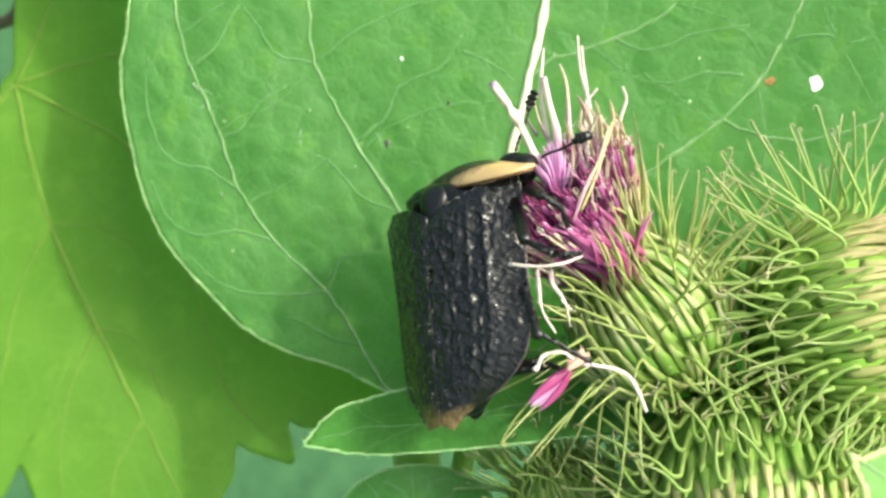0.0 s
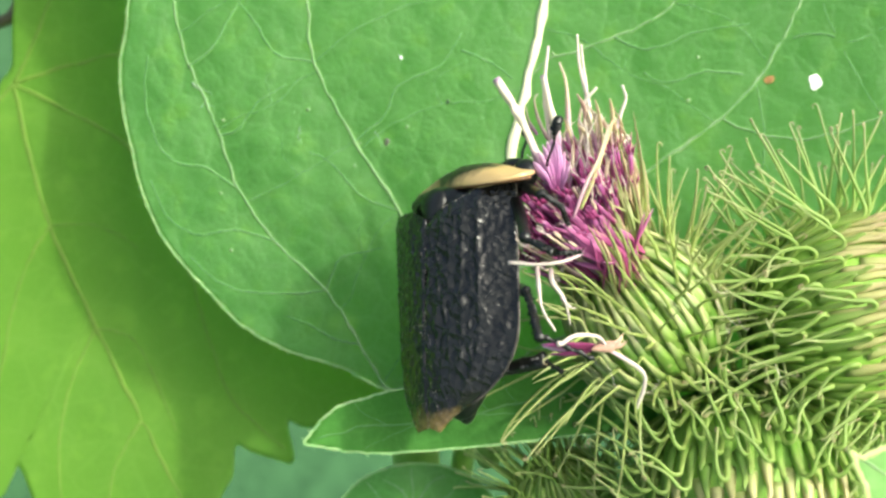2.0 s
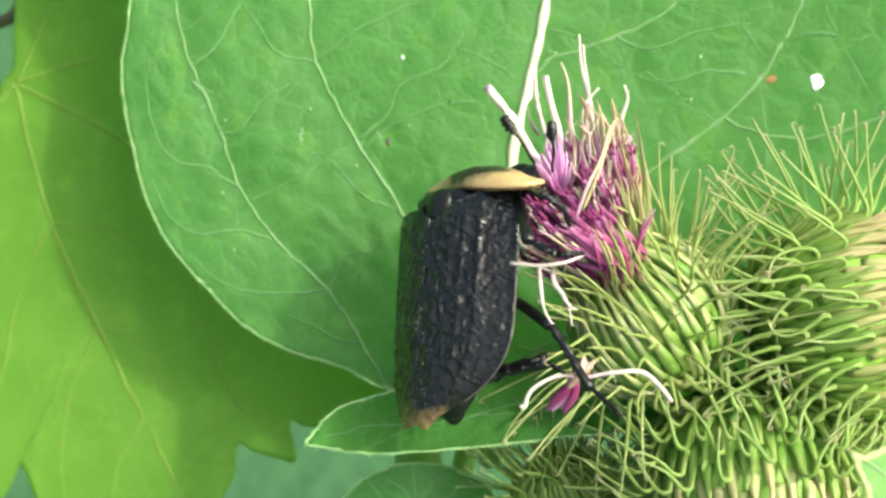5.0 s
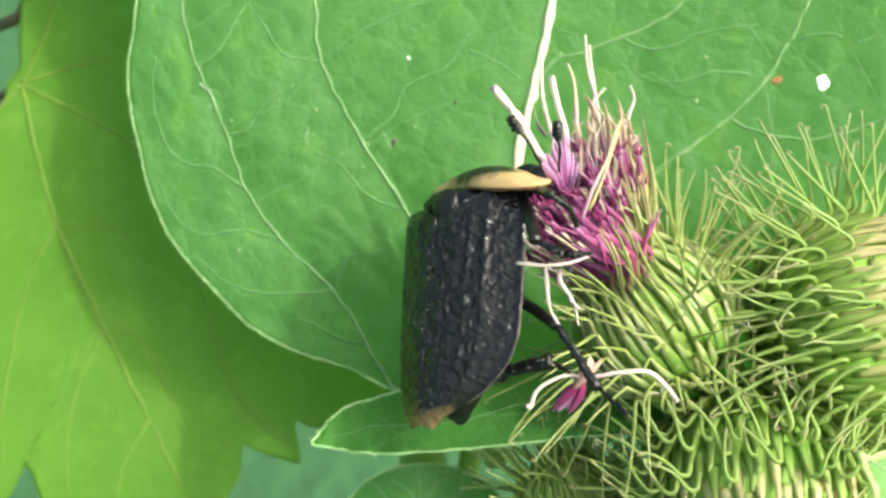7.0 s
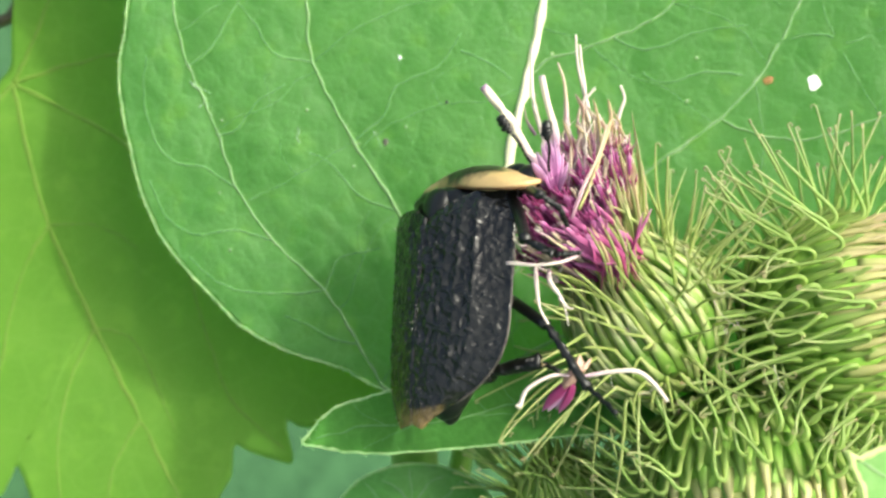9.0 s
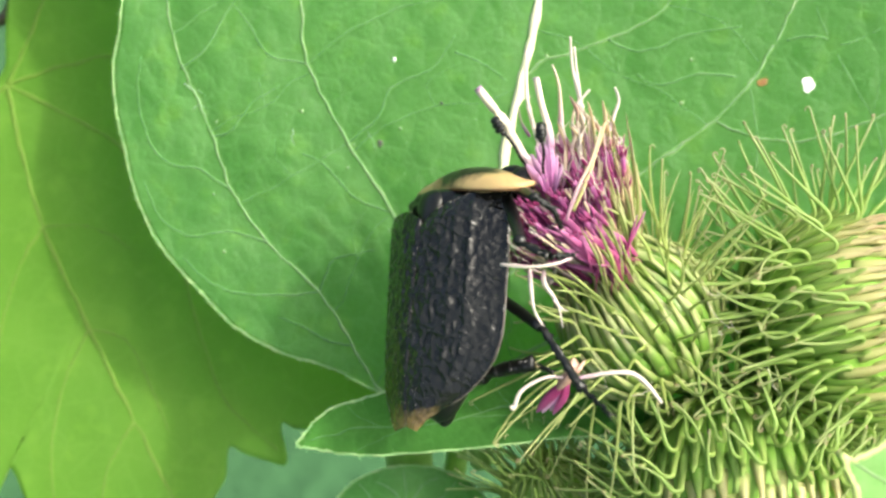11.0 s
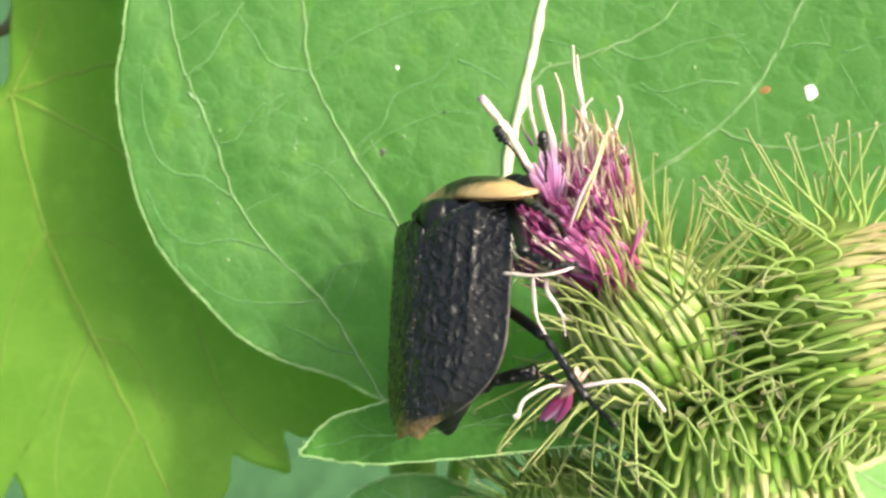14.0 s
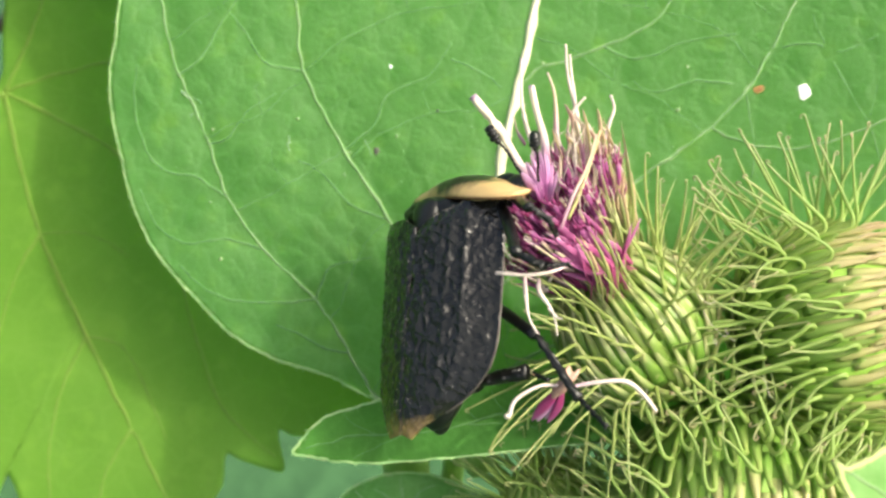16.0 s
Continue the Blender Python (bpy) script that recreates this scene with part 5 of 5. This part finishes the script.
# Root and tip of the antennae.
FEELERS = {
    "antenna_one": ((0, (5.21, 6.34, 1), (6.53, 10.49, 1)), (0.3, (5.21, 6.34, 1), (6.09, 11.04, 1)), (0.6, (5.21, 6.34, 1), (6.38, 10.86, 1)), (0.9, (5.35, 6.42, 1), (5.79, 11.04, 1)),
                    (1.2, (5.35, 6.42, 1), (5.17, 10.67, 1)), (1.5, (5.35, 6.42, 1), (5.15, 8.62, 3)), (1.8, (5.54, 6.09, 1), (6.51, 8.60, -2)), (2.5, (5.98, 5.24, 0), (6.05, 7.75, -1)),
                    (3, (6.17, 5.24, 0), (5.42, 8.13, 0)), (3.5, (6.46, 5.24, 0), (5.16, 8.76, 0)), (4.2, (6.37, 5.40, 2), (4.16, 8.26, 4)), (16, (6.37, 5.40, 2), (4.09, 8.22, 4))),
    "antenna_two": ((0, (6.63, 5.75, 4), (9.32, 6.90, 4.5)), (0.9, (6.28, 5.50, 4), (9.15, 7.33, 4.5)), (1.2, (6.21, 5.61, 4), (8.62, 7.75, 4.5)), (1.5, (6.39, 5.68, 4), (8.34, 7.82, 4.5)),
                    (1.8, (6.84, 5.33, 4), (7.92, 7.92, 4.5)), (2.1, (7.09, 4.97, 4), (7.22, 7.68, 4.5)), (2.5, (7.32, 4.83, 3.5), (7.01, 7.54, 4.5)), (16, (7.32, 4.83, 3.5), (6.80, 7.54, 4.5)))}
PUSHED_FOOT = ((7.97, 3.91, 0.5))
PUSHED_TIPS = ((0, (3.24, 11.53, 2)), (0.5, (4.29, 12.08, 2)), (1, (4.69, 12.15, 2)), (1.5, (3.79, 11.75, 2)), (2, (3.53, 11.72, 2)), (2.5, (2.99, 11.06, 2)),
               (3, (3.06, 10.59, 2)), (3.5, (3.10, 10.67, 2)), (16, (3.03, 10.74, 2)))
SHED_ROWS = ((0, (8.40, -6.90, 7), -40, 28, -25), (1.8, (8.27, -6.90, 7), -41, 26, -21), (1.9, (8.75, -6.70, 7.5), -43, 12, 13),
             (2.0, (10.0, -5.80, 8), -2, 39, -42), (2.1, (8.95, -6.90, 7.5), -39, 14, 5), (2.2, (8.65, -7.40, 7.2), -20, 12, -4), (2.4, (8.51, -7.75, 7), 0, 2, 0), (2.5, (8.54, -7.73, 7), 0, 0, 0),
             (16, (8.51, -7.69, 7), 0, 0, 0))


FLY_ROWS = ((0, (-19.29, -0.77, 52)), (12.85, (-17.99, -1.55, 52)), (12.95, (-13.05, -3.24, 52)), (13.0, (-7.05, -3.60, 59)), (13.05, (-6.29, -8.31, 52)),
            (13.15, (-2.91, -13.77, 52)), (16, (-1.09, -16.37, 52)))


def between(rows, t):
    """Linear in-between of rows (t, value, value, ...), where values are numbers or points."""
    for a, b in zip(rows, rows[1:]):
        if t <= b[0]:
            f = (t - a[0]) / (b[0] - a[0])
            return [Vector(p).lerp(Vector(q), f) if isinstance(p, tuple) else p + (q - p) * f for p, q in zip(a[1:], b[1:])]
    return [Vector(p) if isinstance(p, tuple) else p for p in rows[-1][1:]]


def beetle_rest():
    x, y, z, rx, ry, rz = BEETLE
    return pose(x * MM, y * MM, z * MM, rx, 0, rz) @ pose(0, 0, 0, 0, ry, 0)


def beetle_pose(t):
    x, y, z, rx, ry, rz = between(BEETLE_ROWS, t)
    rest = beetle_rest()
    there = Matrix.Translation(rest.translation)
    return pose(x * MM, y * MM, z * MM) @ there @ pose(0, 0, 0, rx, ry, rz) @ there.inverted() @ rest


def along(a, b):
    """A pose at a whose z axis runs to b."""
    m = (b - a).to_track_quat("Z", "Y").to_matrix().to_4x4()
    m.translation = a * MM
    return m


def reach(a, b, length):
    """Moves b on the line of sight of the viewer until it lies that far from a."""
    flat = math.hypot(b.x - a.x, b.y - a.y)
    if flat >= length:
        return b
    rise = math.sqrt(length ** 2 - flat ** 2)
    return Vector((b.x, b.y, a.z + (rise if b.z >= a.z else -rise)))


def motions():
    times = (0, 0.3, 0.5, 0.6, 0.9, 1, 1.2, 1.5, 1.8, 1.9, 2, 2.1, 2.2, 2.35, 2.5, 3, 3.5, 4.2, 4.5, 16)
    walk(beetle, [(t, ROOT @ beetle_pose(t)) for t in times])
    r = []
    for t in times:
        x, y, z, rx, ry, rz = between(COLLAR_ROWS, t)
        r.append((t, pose(x * MM, y * MM, z * MM, rx, ry, rz)))
    walk(beetle_parts["collar"], r)
    for key, rows in JOINTS.items():
        rest = [Vector(p) for p in rows[-1][1:]]
        keyed = ([], [], [])
        for t in times:
            inside = beetle_pose(t).inverted()
            hip, knee, ankle, toe = between(rows, t)
            hip = knee - (knee - hip).normalized() * (rest[1] - rest[0]).length
            for k, (a, b) in enumerate(((hip, knee), (knee, ankle), (ankle, toe))):
                keyed[k].append((t, inside @ along(a, b)))
        for piece, r in zip(beetle_parts[key], keyed):
            walk(piece, r)
    for key, rows in FEELERS.items():
        r = []
        for t in times:
            a, b = between(rows, t)
            r.append((t, beetle_pose(t).inverted() @ along(a, reach(a, b, 4.3))))
        walk(beetle_parts[key], r)
    inside = flower.matrix_basis.inverted() @ ROOT
    for piece, turn in ((pushed, 0), (pushed_too, 9)):
        foot = Vector(PUSHED_FOOT)
        r = []
        for t in times:
            tip = between([(s, p) for s, p in PUSHED_TIPS], t)[0]
            way = Matrix.Rotation(radians(-turn * 2.6), 3, "Z") @ (tip - foot)
            r.append((t, inside @ along(foot, foot + way)))
        walk(piece, r)
    walk(fly, [(t, at(*p, 0, 20, 42)) for t, p in FLY_ROWS])
    walk(shed, [(t, at(*p, rx, ry, rz)) for t, p, rx, ry, rz in SHED_ROWS])


build_ground()
build_big_leaf()
build_lobed_leaf()
build_small_leaf()
build_low_leaf()
build_near_leaf()
build_stems()
burs = build_burs()
flower = burs["a"]
pushed, pushed_too = build_florets(flower)
shed = build_loose_floret()
beetle, beetle_parts = build_beetle()
fly = build_fly()
motions()
